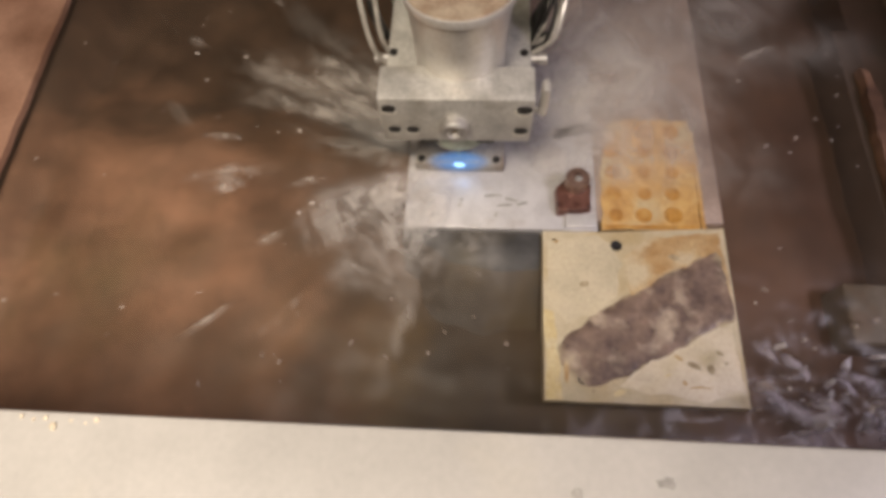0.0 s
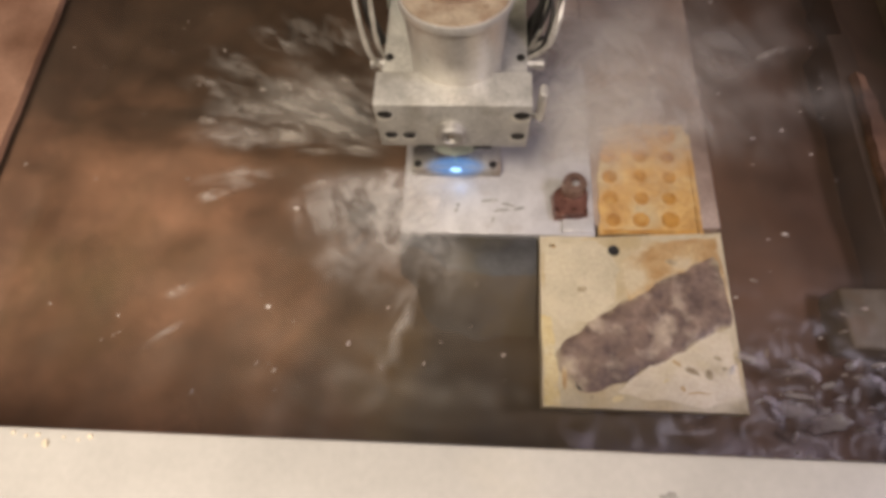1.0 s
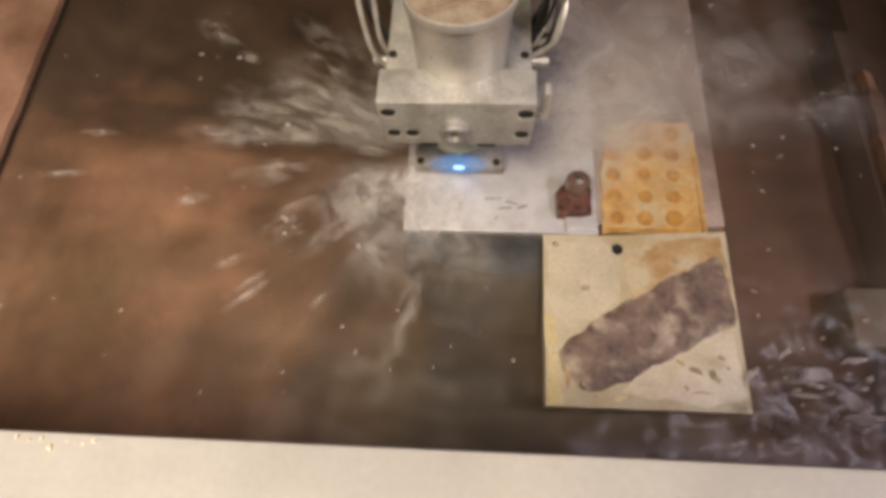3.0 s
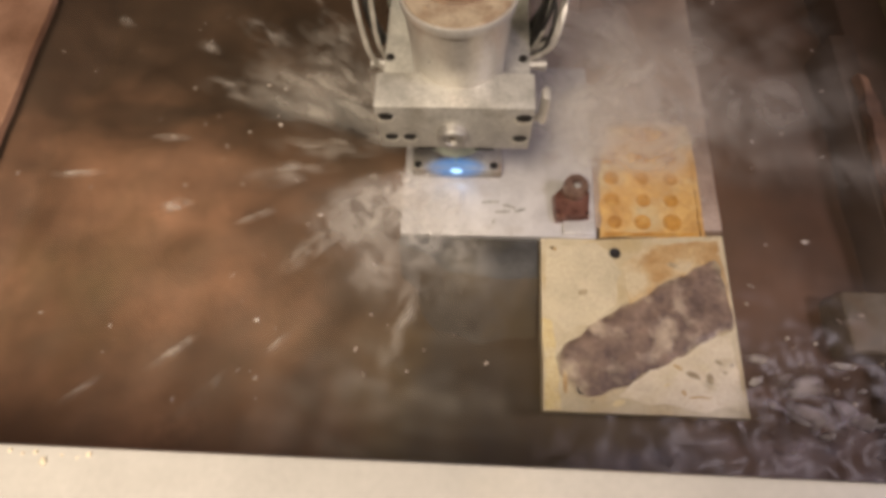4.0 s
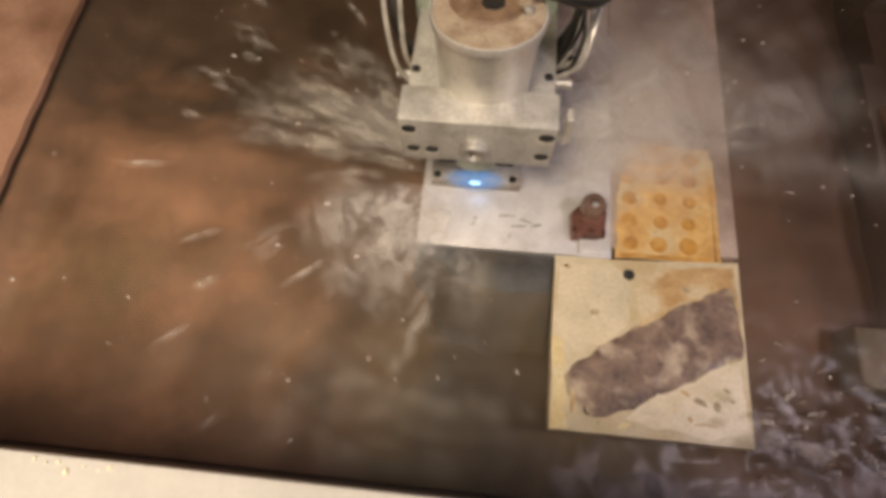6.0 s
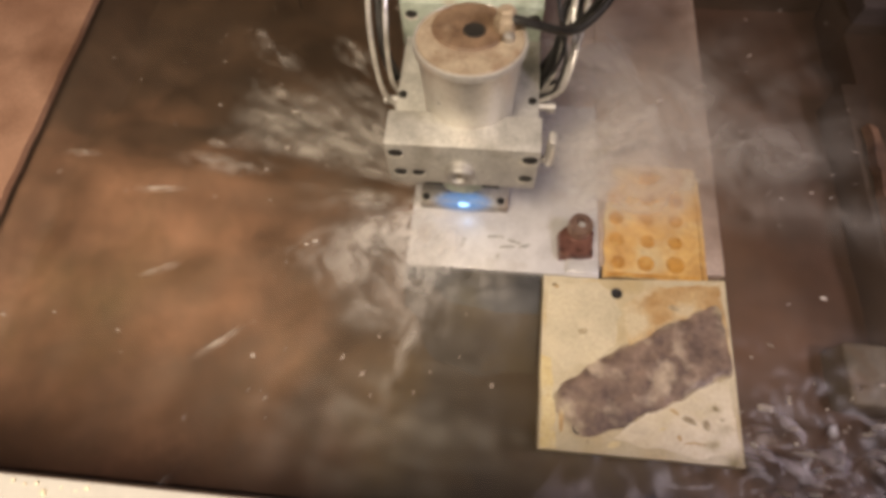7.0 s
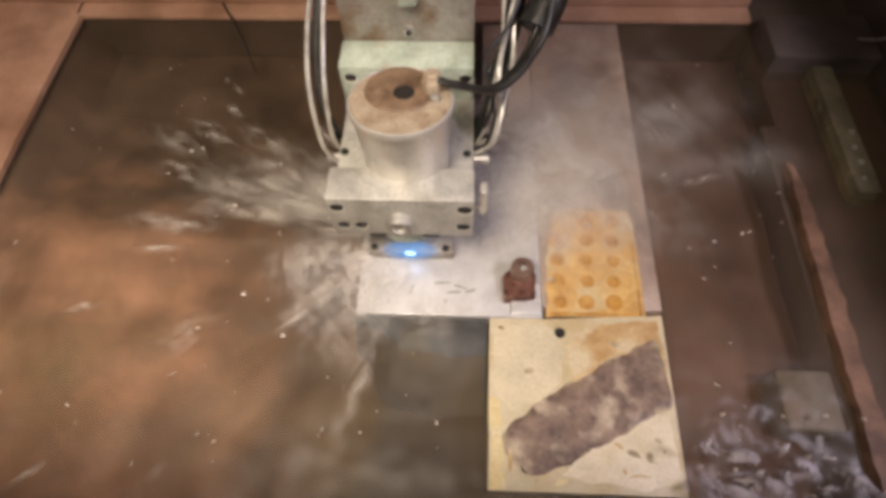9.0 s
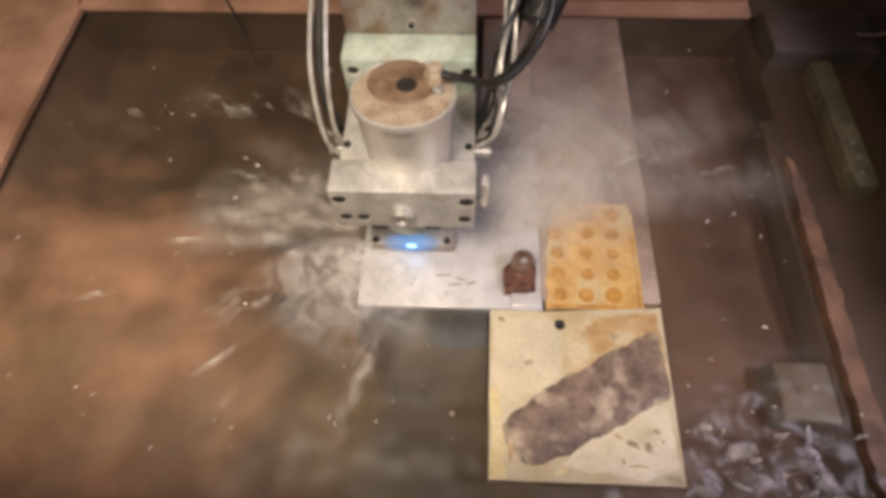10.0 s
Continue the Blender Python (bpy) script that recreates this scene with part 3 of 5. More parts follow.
def tube(points, radius, sides=10, fine=8):
    """A round tube along a smooth line through the points."""
    pts = [Vector(p) for p in points]
    line = []
    for k in range(len(pts) - 1):
        a, b, c, d = pts[max(k - 1, 0)], pts[k], pts[k + 1], pts[min(k + 2, len(pts) - 1)]
        for j in range(fine):
            s = j / fine
            line.append(0.5 * (2 * b + (c - a) * s + (2 * a - 5 * b + 4 * c - d) * s * s + (3 * b - a - 3 * c + d) * s**3))
    line.append(pts[-1])
    bm, rings = bmesh.new(), []
    side = Vector((1, 0, 0.01))
    for k, p in enumerate(line):
        way = (line[min(k + 1, len(line) - 1)] - line[max(k - 1, 0)]).normalized()
        side = (side - way * side.dot(way)).normalized()
        up = way.cross(side)
        rings.append([bm.verts.new(p + radius * (math.cos(2 * math.pi * j / sides) * side + math.sin(2 * math.pi * j / sides) * up)) for j in range(sides)])
    for a, b in zip(rings, rings[1:]):
        for j in range(sides):
            bm.faces.new((a[j], a[(j + 1) % sides], b[(j + 1) % sides], b[j]))
    bm.faces.new(rings[0][::-1])
    bm.faces.new(rings[-1])
    bmesh.ops.recalc_face_normals(bm, faces=bm.faces)
    return bm


def slab(outline, z0, z1, rough=0.0, fine=1, bevel=0.0):
    """A flat piece of the given outline, its edge roughened by noise."""
    bm, ring = bmesh.new(), []
    n = len(outline)
    for k in range(n):
        a, b = Vector(outline[k]), Vector(outline[(k + 1) % n])
        for j in range(fine):
            p = a.lerp(b, j / fine)
            shift = noise.noise_vector(Vector((p.x * 90, p.y * 90, 3.0))) * rough
            ring.append((p.x + shift.x, p.y + shift.y))
    low = [bm.verts.new((x, y, z0)) for x, y in ring]
    mid = (sum(x for x, _ in ring) / len(ring), sum(y for _, y in ring) / len(ring))
    inset = 1.0 - bevel
    high = [bm.verts.new((mid[0] + (x - mid[0]) * inset, mid[1] + (y - mid[1]) * inset, z1)) for x, y in ring]
    for k in range(len(ring)):
        j = (k + 1) % len(ring)
        bm.faces.new((low[k], low[j], high[j], high[k]))
    bm.faces.new(high)
    bm.faces.new(low[::-1])
    bmesh.ops.recalc_face_normals(bm, faces=bm.faces)
    return bm


def smooth(ob, angle=35):
    ob.data.polygons.foreach_set("use_smooth", [True] * len(ob.data.polygons))
    ob.data.set_sharp_from_angle(angle=radians(angle))
    return ob


def place_of(ob):
    here = Vector((0, 0, 0))
    while ob:
        here += ob.location
        ob = ob.parent
    return here


def part(name, bm, mat, parent=None, label=""):
    """Links a bmesh, drawn in world places, as one mesh object under a thing or part."""
    if parent:
        bmesh.ops.translate(bm, verts=bm.verts, vec=-place_of(parent))
    data = bpy.data.meshes.new(name)
    bm.to_mesh(data)
    bm.free()
    data.materials.append(mat)
    ob = new(name, data)
    ob.parent = parent
    smooth(ob)
    return tagged(ob, label)


def thing(name, base, label, category, group="", kind=""):
    ob = new(name)
    ob.location = base
    ob.empty_display_size = 0.01
    return tagged(ob, label, category, group, kind)


def whole(name, bm, mat, label, category, group="", kind="", base=(0, 0, 0)):
    """A thing that is one mesh, with its origin at base."""
    bmesh.ops.translate(bm, verts=bm.verts, vec=-Vector(base))
    ob = part(name, bm, mat)
    ob.location = base
    return tagged(ob, label, category, group, kind)


# ---- the tank and the room round it ----
LEFT, RIGHT, BACK, FRONT, RIM_Z = -0.398, 0.43, 0.302, -0.2035, 0.2165


SHEETS = []


def setting():
    whole("floor", box(LEFT - 0.02, RIGHT + 0.02, FRONT - 0.02, BACK + 0.02, DEEP_Z - 0.010, DEEP_Z), BASIN_DARK, "tank floor under brown water, coloured dark for its depth", "floor", kind="structure")
    # the bed: a rust-brown plate that sinks towards the rear, painted darker there
    bed = bmesh.new()
    bmesh.ops.create_grid(bed, x_segments=110, y_segments=60, size=0.5)
    for v in bed.verts:
        x, y = LEFT + (v.co.x + 0.5) * (RIGHT - LEFT), FRONT + (v.co.y + 0.5) * (BACK - FRONT)
        rise = 0.03 * noise.noise(Vector((x * 12, y * 12, 4)))
        low = max(min(1.0, max(0.0, (y - 0.05 - 0.10 * min(1.0, max(0.0, (x - 0.13) / 0.07)) + rise) / 0.10)) ** 0.8, 0.7 * min(1.0, max(0.0, (x - 0.235 + rise) / 0.07)))
        west = min(1.0, (x - LEFT) / (0.03 + 0.3 * rise))
        side = west * west * (3 - 2 * west)
        z = FLOOR_Z + (DEEP_Z + 0.004 - FLOOR_Z) * low + 0.0035 * noise.noise(Vector((x * 30, y * 30, 7)))
        v.co = Vector((x, y, z * side - 0.0135 * (1 - side)))
    whole("bed", bed, BED, "rust-brown tank bed, its deep rear painted dark", "floor", kind="structure")
    # ledges round the basin: washed pinkish tops, sides coloured dark for their shade
    whole("ledge_west", slab([(-0.58, FRONT), (LEFT + 0.003, FRONT), (LEFT + 0.003, BACK), (LEFT - 0.002, BACK + 0.004), (LEFT - 0.002, BACK + 0.14), (-0.58, BACK + 0.14)], -0.006, 0.0, 0.002, 24), WALL_PINK, "rust-washed pinkish ledge along the tank side", "ledge", kind="structure")
    whole("ledge_north", box(LEFT, 0.322, BACK, BACK + 0.14, -0.006, 0.0, bevel=0.0015), WALL_PINK, "rust-washed pinkish ledge along the tank rear", "ledge", kind="structure")
    whole("kerb_north", box(-0.58, 0.322, BACK + 0.019, BACK + 0.139, 0.0005, 0.013, bevel=0.002), WALL_PINK, "raised rust-washed kerb on the rear ledge", "kerb", kind="structure")
    whole("wall_west", box(-0.58, LEFT - 0.002, FRONT, BACK + 0.14, DEEP_Z, -0.0062), BASIN_DARK, "basin side below its ledge, shade put into its colour", "wall", kind="structure")
    whole("wall_north", box(LEFT, RIGHT, BACK + 0.002, BACK + 0.14, DEEP_Z, -0.0062), BASIN_DARK, "rear basin side below its ledge, shade put into its colour", "wall", kind="structure")
    # the east wall's shade is given by its dark material
    whole("wall_east", box(RIGHT, RIGHT + 0.012, FRONT, BACK + 0.14, DEEP_Z, 0.24, bevel=0.002), DARK_STEEL, "tank side wall, its shade put into a dark colour", "wall", kind="structure")
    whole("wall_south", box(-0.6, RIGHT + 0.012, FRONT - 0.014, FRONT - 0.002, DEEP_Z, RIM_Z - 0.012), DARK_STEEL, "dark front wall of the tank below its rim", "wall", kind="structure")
    whole("wall_tank_west", box(-0.592, -0.58, FRONT, BACK + 0.152, DEEP_Z, 0.24, bevel=0.002), WALL_PINK, "rust-washed outer tank side wall", "wall", kind="structure")
    whole("wall_tank_north", box(-0.58, RIGHT, BACK + 0.14, BACK + 0.152, DEEP_Z, 0.24, bevel=0.002), WALL_PINK, "rust-washed outer tank rear wall", "wall", kind="structure")
    # shallow water, rippled in relief
    bm = bmesh.new()
    bmesh.ops.create_grid(bm, x_segments=230, y_segments=150, size=0.5)
    for v in bm.verts:
        x, y = LEFT - 0.008 + (v.co.x + 0.5) * (RIGHT - LEFT + 0.014), FRONT - 0.008 + (v.co.y + 0.5) * (BACK - FRONT + 0.014)
        d = math.hypot(x + 0.015, y - 0.015)
        z = 0.0011 * noise.noise(Vector((x * 22, y * 22, 0))) + 0.0005 * noise.noise(Vector((d * 90, x * 9, y * 9)))
        # choppy where the water splashes up by the rim
        chop = math.exp(-(((x - 0.23) / 0.13) ** 2 + ((y + 0.180) / 0.085) ** 2))
        z += chop * (0.0045 * noise.noise(Vector((x * 62, y * 62, 3))) + 0.0022 * noise.noise(Vector((x * 125, y * 125, 9))))
        z += 0.0006 * noise.noise(Vector((x * 55, y * 55, 6)))
        v.co = Vector((x, y, WATER_Z - 0.001 * chop + z))
    water = whole("water", bm, WATER, "shallow rippled brown murky water filling the tank", "water", kind="structure")
    water.visible_shadow = False
    SHEETS.append(water)
    # unseen enclosure: cream sides bounce fill light, the dim rear darkens reflections
    whole("wall_enclosure_north", box(-1.3, 1.3, 1.0, 1.03, -0.2, 1.6), WALL_DARK, "unseen rear wall, coloured dim to darken the water's reflections", "wall", kind="structure")
    whole("wall_enclosure_south", box(-1.3, 1.3, -1.33, -1.3, -0.2, 1.6), WALL_WARM, "unseen cream wall, added to bounce fill light", "wall", kind="structure")
    whole("wall_enclosure_west", box(-1.33, -1.3, -1.33, 1.03, -0.2, 1.6), WALL_WARM, "unseen cream side wall, added to bounce fill light", "wall", kind="structure")
    whole("wall_enclosure_east", box(1.3, 1.33, -1.33, 1.03, -0.2, 1.6), WALL_DARK, "unseen dim side wall closing the room", "wall", kind="structure")
    whole("ceiling", box(-1.33, 1.33, -1.33, 1.03, 1.6, 1.63), WALL_WARM, "unseen cream ceiling, added to bounce fill light", "ceiling", kind="structure")
    whole("ground", box(-1.33, 1.33, -1.33, 1.03, -0.23, -0.2), WALL_DARK, "unseen dim ground closing the room below the tank", "ground", kind="structure")


def front_rim():
    rim = thing("tank_rim", (0, FRONT, RIM_Z), "cream enamelled front rim of the tank, wet and smeared", "rim")
    part("ledge", box(-0.55, 0.55, FRONT - 0.30, FRONT + 0.0015, RIM_Z - 0.012, RIM_Z, bevel=0.0016), CREAM, rim)
    rng = random.Random(4)
    for x, y, w, d in ((0.014, -0.2235, 0.008, 0.0045), (0.021, -0.222, 0.006, 0.003), (0.030, -0.2175, 0.004, 0.006), (0.054, -0.2135, 0.006, 0.003), (0.008, -0.2275, 0.005, 0.003), (-0.052, -0.224, 0.007, 0.0025), (0.047, -0.2225, 0.0035, 0.0025)):
        ring = [(x + w * 0.5 * math.cos(a) * rng.uniform(0.6, 1.2), y + d * 0.5 * math.sin(a) * rng.uniform(0.6, 1.2)) for a in [k * math.pi / 6 for k in range(12)]]
        part("smear", slab(ring, RIM_Z - 0.0004, RIM_Z + 0.0003, 0.0008, 2), SMUDGE, rim, "grey smear")
    for k, (x, y, s) in enumerate(((-0.1089, -0.2013 - 0.0028, 0.0016), (-0.1165, -0.2045, 0.001), (-0.1215, -0.2065, 0.0022), (-0.1245, -0.204, 0.0013), (-0.128, -0.2045, 0.001), (-0.132, -0.204, 0.0013), (-0.112, -0.2052, 0.0009))):
        bm = bmesh.new()
        s *= 0.5
        bmesh.ops.create_icosphere(bm, subdivisions=2, radius=s)
        for v in bm.verts:
            v.co = v.co * (1 + 0.5 * noise.noise(v.co * 900 + Vector((k, 0, 0)))) 
            v.co.z = max(v.co.z * 0.7, -0.3 * s)
        bmesh.ops.translate(bm, verts=bm.verts, vec=(x, y, RIM_Z + 0.3 * s))
        whole("crumb", bm, CREAM_WASH, "small white crumb lying on the cream rim", "crumb", "crumbs on the rim", base=(x, y, RIM_Z))


# ---- flat pieces in the tank ----
def workpiece():
    w = thing("workpiece", (0.015, 0.03, FLOOR_Z), "wet silver-grey steel workpiece plate, freshly cut", "workpiece")
    part("plate", box(-0.055, 0.0895, -0.0358, 0.12, -0.012, 0.0, bevel=0.0008), WORKPIECE, w)
    part("support", box(-0.045, 0.08, 0.0, 0.11, DEEP_Z, -0.0125), DARK_STEEL, w, "dark steel support block")
    for x, y, l, a in ((0.0146, -0.0241, 0.004, 80), (0.021, -0.0165, 0.011, 8), (0.026, -0.012, 0.010, -12), (0.012, -0.0085, 0.013, 5), (-0.013, -0.0165, 0.004, 70), (-0.033, -0.012, 0.005, 60), (0.034, -0.015, 0.008, 20), (-0.012, -0.0125, 0.003, 10)):
        bm = slab([(-l / 2, -0.0007), (0, -0.001), (l / 2, -0.0005), (l / 2, 0.0006), (0, 0.0009), (-l / 2, 0.0008)], 0.0002, 0.0006, 0.0008, 3)
        bmesh.ops.transform(bm, matrix=pose(x, y, 0, 0, 0, a), verts=bm.verts)
        part("scribe_mark", bm, SMUDGE, w, "brownish scribed mark")


def support_bar():
    b = thing("support_bar", (0.11, 0.13, DEEP_Z), "long pinkish-grey washed support bar lying under water film", "bar")
    part("bar", box(0.0903, 0.1828, -0.026, BACK - 0.003, DEEP_Z, -0.0032, bevel=0.0012), BAR_GREY, b)
    part("side_strip", box(0.042, 0.0900, 0.1206, BACK - 0.004, DEEP_Z, -0.0045, bevel=0.0012), BAR_GREY, b)


def rust_card():
    c = thing("rust_tray", (0.132, 0.012, -0.0032), "orange rust-crusted tray with a grid of round pads", "tray")
    part("sheet", slab([(0.0925, -0.0335), (0.164, -0.033), (0.1665, 0.02), (0.1655, 0.063), (0.118, 0.066), (0.1025, 0.058), (0.0955, 0.02)], -0.003, -0.0014, 0.0022, 8), ORANGE, c)
    part("edge_strip", slab([(0.1655, -0.033), (0.1685, -0.033), (0.1685, 0.055), (0.1655, 0.055)], -0.003, -0.0008, 0.0012, 6), ORANGE, c, "rusted edge strip")
    part("edge_strip", slab([(0.096, -0.033), (0.163, -0.0325), (0.163, -0.0295), (0.096, -0.03)], -0.0018, -0.0008, 0.0012, 6), ORANGE_PAD, c, "darker rusted edge strip")
    slip = random.Random(8)
    for j in range(5):
        for i in range(3):
            if (i, j) == (0, 4):
                continue
            x, y = 0.1035 + 0.0215 * i + 0.0012 * j * (i > 0), -0.021 + 0.0185 * j
            r, wide = 0.0062, slip.uniform(0.85, 1.12)
            part("pad", spin([(0.1 * r, -0.0010), (r * wide, -0.0010), (r * wide * 0.9, -0.0002), (r * 0.5, -0.0006), (0.1 * r, -0.0006)], (x + slip.uniform(-0.0006, 0.0006), y + slip.uniform(-0.0006, 0.0006), -0.0006), steps=18), ORANGE_PAD, c)


def beige_plate():
    p = thing("beige_plate", (0.115, -0.095, FLOOR_Z), "yellowed beige plate, stained with rust, lying in the water", "plate")
    part("plate", slab([(0.0474, -0.160), (0.1800, -0.1600), (0.1808, -0.031), (0.0905, -0.0365), (0.0485, -0.0365)], -0.0105, -0.0006, 0.0006, 10, bevel=0.004), BEIGE, p)
    for x, y, r in ((0.1019, -0.0474, 0.0042), (0.0735, -0.1452, 0.0036)):
        part("hole", spin([(r * 0.2, -0.0004), (r, -0.0004), (r * 0.95, 0.0004), (r * 0.2, -0.0002)], (x, y, 0), steps=20), HOLE, p, "dark screw hole")
    part("rust_wash", slab([(0.106, -0.056), (0.130, -0.040), (0.178, -0.035), (0.1795, -0.100), (0.172, -0.092), (0.140, -0.086), (0.112, -0.088)], -0.0007, -0.0001, 0.004, 6), RUST_WASH, p, "brownish rust wash")
    spots = random.Random(21)
    for k in range(0, 22, 2):
        # small rust spots and drips, thickest beside the sludge
        x, y = (spots.uniform(0.130, 0.174), spots.uniform(-0.154, -0.118)) if k < 9 else (spots.uniform(0.052, 0.100), spots.uniform(-0.090, -0.042)) if k < 14 else (spots.uniform(0.052, 0.110), spots.uniform(-0.156, -0.144)) if k < 18 else (spots.uniform(0.105, 0.150), spots.uniform(-0.060, -0.040))
        w, d = spots.uniform(0.0025, 0.009), spots.uniform(0.0015, 0.004)
        bm = slab([(w * 0.5 * math.cos(j * math.pi / 5), d * 0.5 * math.sin(j * math.pi / 5)) for j in range(10)], -0.0004, 0.00006, 0.0014, 3)
        bmesh.ops.transform(bm, matrix=pose(x, y, 0, 0, 0, spots.uniform(-50, 50)), verts=bm.verts)
        part("rust_spot", bm, (RUST_WASH, YELLOW_WASH, STAIN)[k % 3], p, "small rust spot")
    part("grey_wash", slab([(0.0505, -0.041), (0.094, -0.041), (0.104, -0.060), (0.100, -0.085), (0.082, -0.098), (0.062, -0.108), (0.0515, -0.095)], -0.0007, -0.0001, 0.005, 6), GREY_WASH, p, "greyish wet wash")
    part("cream_wash", slab([(0.098, -0.150), (0.120, -0.128), (0.150, -0.112), (0.176, -0.106), (0.1775, -0.156), (0.140, -0.157)], -0.0007, -0.0001, 0.005, 6), CREAM_WASH, p, "pale cream wash")
    part("yellow_edge", slab([(0.0485, -0.159), (0.060, -0.159), (0.0575, -0.125), (0.0545, -0.10), (0.0488, -0.098)], -0.0007, -0.0002, 0.003, 5), YELLOW_WASH, p, "yellow rust-washed edge")
    for x, y, w, d, a in ((0.078, -0.078, 0.007, 0.004, 20), (0.147, -0.134, 0.010, 0.004, -20), (0.158, -0.136, 0.005, 0.007, 10), (0.150, -0.148, 0.016, 0.0015, 4), (0.118, -0.058, 0.012, 0.0025, 12), (0.132, -0.053, 0.020, 0.0045, 4), (0.063, -0.138, 0.003, 0.02, 0)):
        bm = slab([(w * 0.5 * math.cos(k * math.pi / 5), d * 0.5 * math.sin(k * math.pi / 5)) for k in range(10)], -0.0004, 0.0001, 0.0012, 3)
        bmesh.ops.transform(bm, matrix=pose(x, y, 0, 0, 0, a), verts=bm.verts)
        part("stain", bm, STAIN if w < 0.012 and x > 0.07 else RUST_WASH, p, "small dried stain")


def sludge_slab():
    """A rough, lumpy slab that lies slantwise on the beige plate."""
    bm = bmesh.new()
    bmesh.ops.create_grid(bm, x_segments=44, y_segments=18, size=0.5)
    for v in bm.verts:
        u, w = v.co.x * 2, v.co.y * 2
        edge = max(abs(u) ** 6, abs(w) ** 6)
        x, y = u * 0.066 * (1 - 0.05 * abs(w) ** 4) + 0.009 * max(0, u) ** 2 + 0.012 * max(0, u) * max(0, w), -0.007 * max(0, u) * max(0, w) + w * 0.0250 * (1 - 0.25 * max(0, -u) ** 5 - 0.06 * max(0, u) ** 5) * (1.0 + 0.22 * u)
        # cut off along the plate's edge
        x -= max(0.0, 0.1165 + x * 0.857 - y * 0.515 - 0.1785) / 0.857
        n = noise.noise_vector(Vector((x * 90, y * 90, 5))) * 1.8
        h = 0.0020 * (1 - edge) + 0.0011 * noise.noise(Vector((x * 130, y * 130, 2))) * (1 - edge)
        v.co = Vector((x + 0.0016 * n.x, y + 0.0016 * n.y, h - 0.0005))
    made = bmesh.ops.extrude_face_region(bm, geom=bm.faces[:])["geom"]
    for v in made:
        if isinstance(v, bmesh.types.BMVert):
            v.co.z = -0.0008
    bmesh.ops.recalc_face_normals(bm, faces=bm.faces)
    slab_ob = whole("sludge_slab", bm, SLUDGE, "dark brown lumpy slab of caked sludge on the beige plate", "sludge")
    slab_ob.matrix_world = pose(0.1165, -0.1065, -0.0003, 0, 0, 31)


def slate_plate():
    bm = bmesh.new()
    bmesh.ops.create_grid(bm, x_segments=34, y_segments=40, size=0.5)
    for v in bm.verts:
        x, y = -0.0045 + v.co.x * 0.1027, -0.098 + v.co.y * 0.122
        n = noise.noise(Vector((x * 16, y * 16, 8)))
        front, west = min(1.0, max(0.0, (-0.046 - y + 0.008 * n) / 0.085)), min(1.0, max(0.0, (-0.022 - x + 0.010 * n) / 0.036)) * min(1.0, max(0.0, (-0.034 - y) / 0.035))
        sunk = 1 - (1 - front * front * (3 - 2 * front)) * (1 - west * west * (3 - 2 * west))
        v.co = Vector((x, y, -0.0035 - 0.036 * sunk))
    for v in bmesh.ops.extrude_face_region(bm, geom=bm.faces[:])["geom"]:
        if isinstance(v, bmesh.types.BMVert):
            v.co.z = FLOOR_Z - 0.014
    bmesh.ops.recalc_face_normals(bm, faces=bm.faces)
    whole("slate_plate", bm, SLATE, "dark slate-grey plate submerged beside the beige plate", "plate", base=(0, -0.08, FLOOR_Z))


def clamp():
    c = thing("clamp", (0.073, -0.012, 0.0), "red-brown clamp block with a bolt, on the workpiece edge", "clamp")
    bm = slab([(0.0595, -0.0245), (0.0845, -0.021), (0.0855, -0.002), (0.079, 0.006), (0.066, 0.005), (0.0575, -0.004)], 0.0, 0.0072, 0.0008, 3, bevel=0.08)
    part("body", bm, COPPER, c)
    part("bolt_head", spin([(0.0002, 0.006), (0.0088, 0.006), (0.0090, 0.0165), (0.0080, 0.0182), (0.0036, 0.0182), (0.0032, 0.0152), (0.0002, 0.0152)], (0.0735, -0.0010, 0), steps=24), BRONZE, c)
    part("socket", spin([(0.0002, 0.0153), (0.0030, 0.0153), (0.0026, 0.0176), (0.0002, 0.0180)], (0.0742, -0.0016, 0), steps=6), STEEL, c, "bright worn socket screw")
    part("tongue", box(0.0655, 0.0885, -0.0345, -0.0235, 0.0002, 0.0030, bevel=0.0008), WORKPIECE, c, "pale steel tongue")


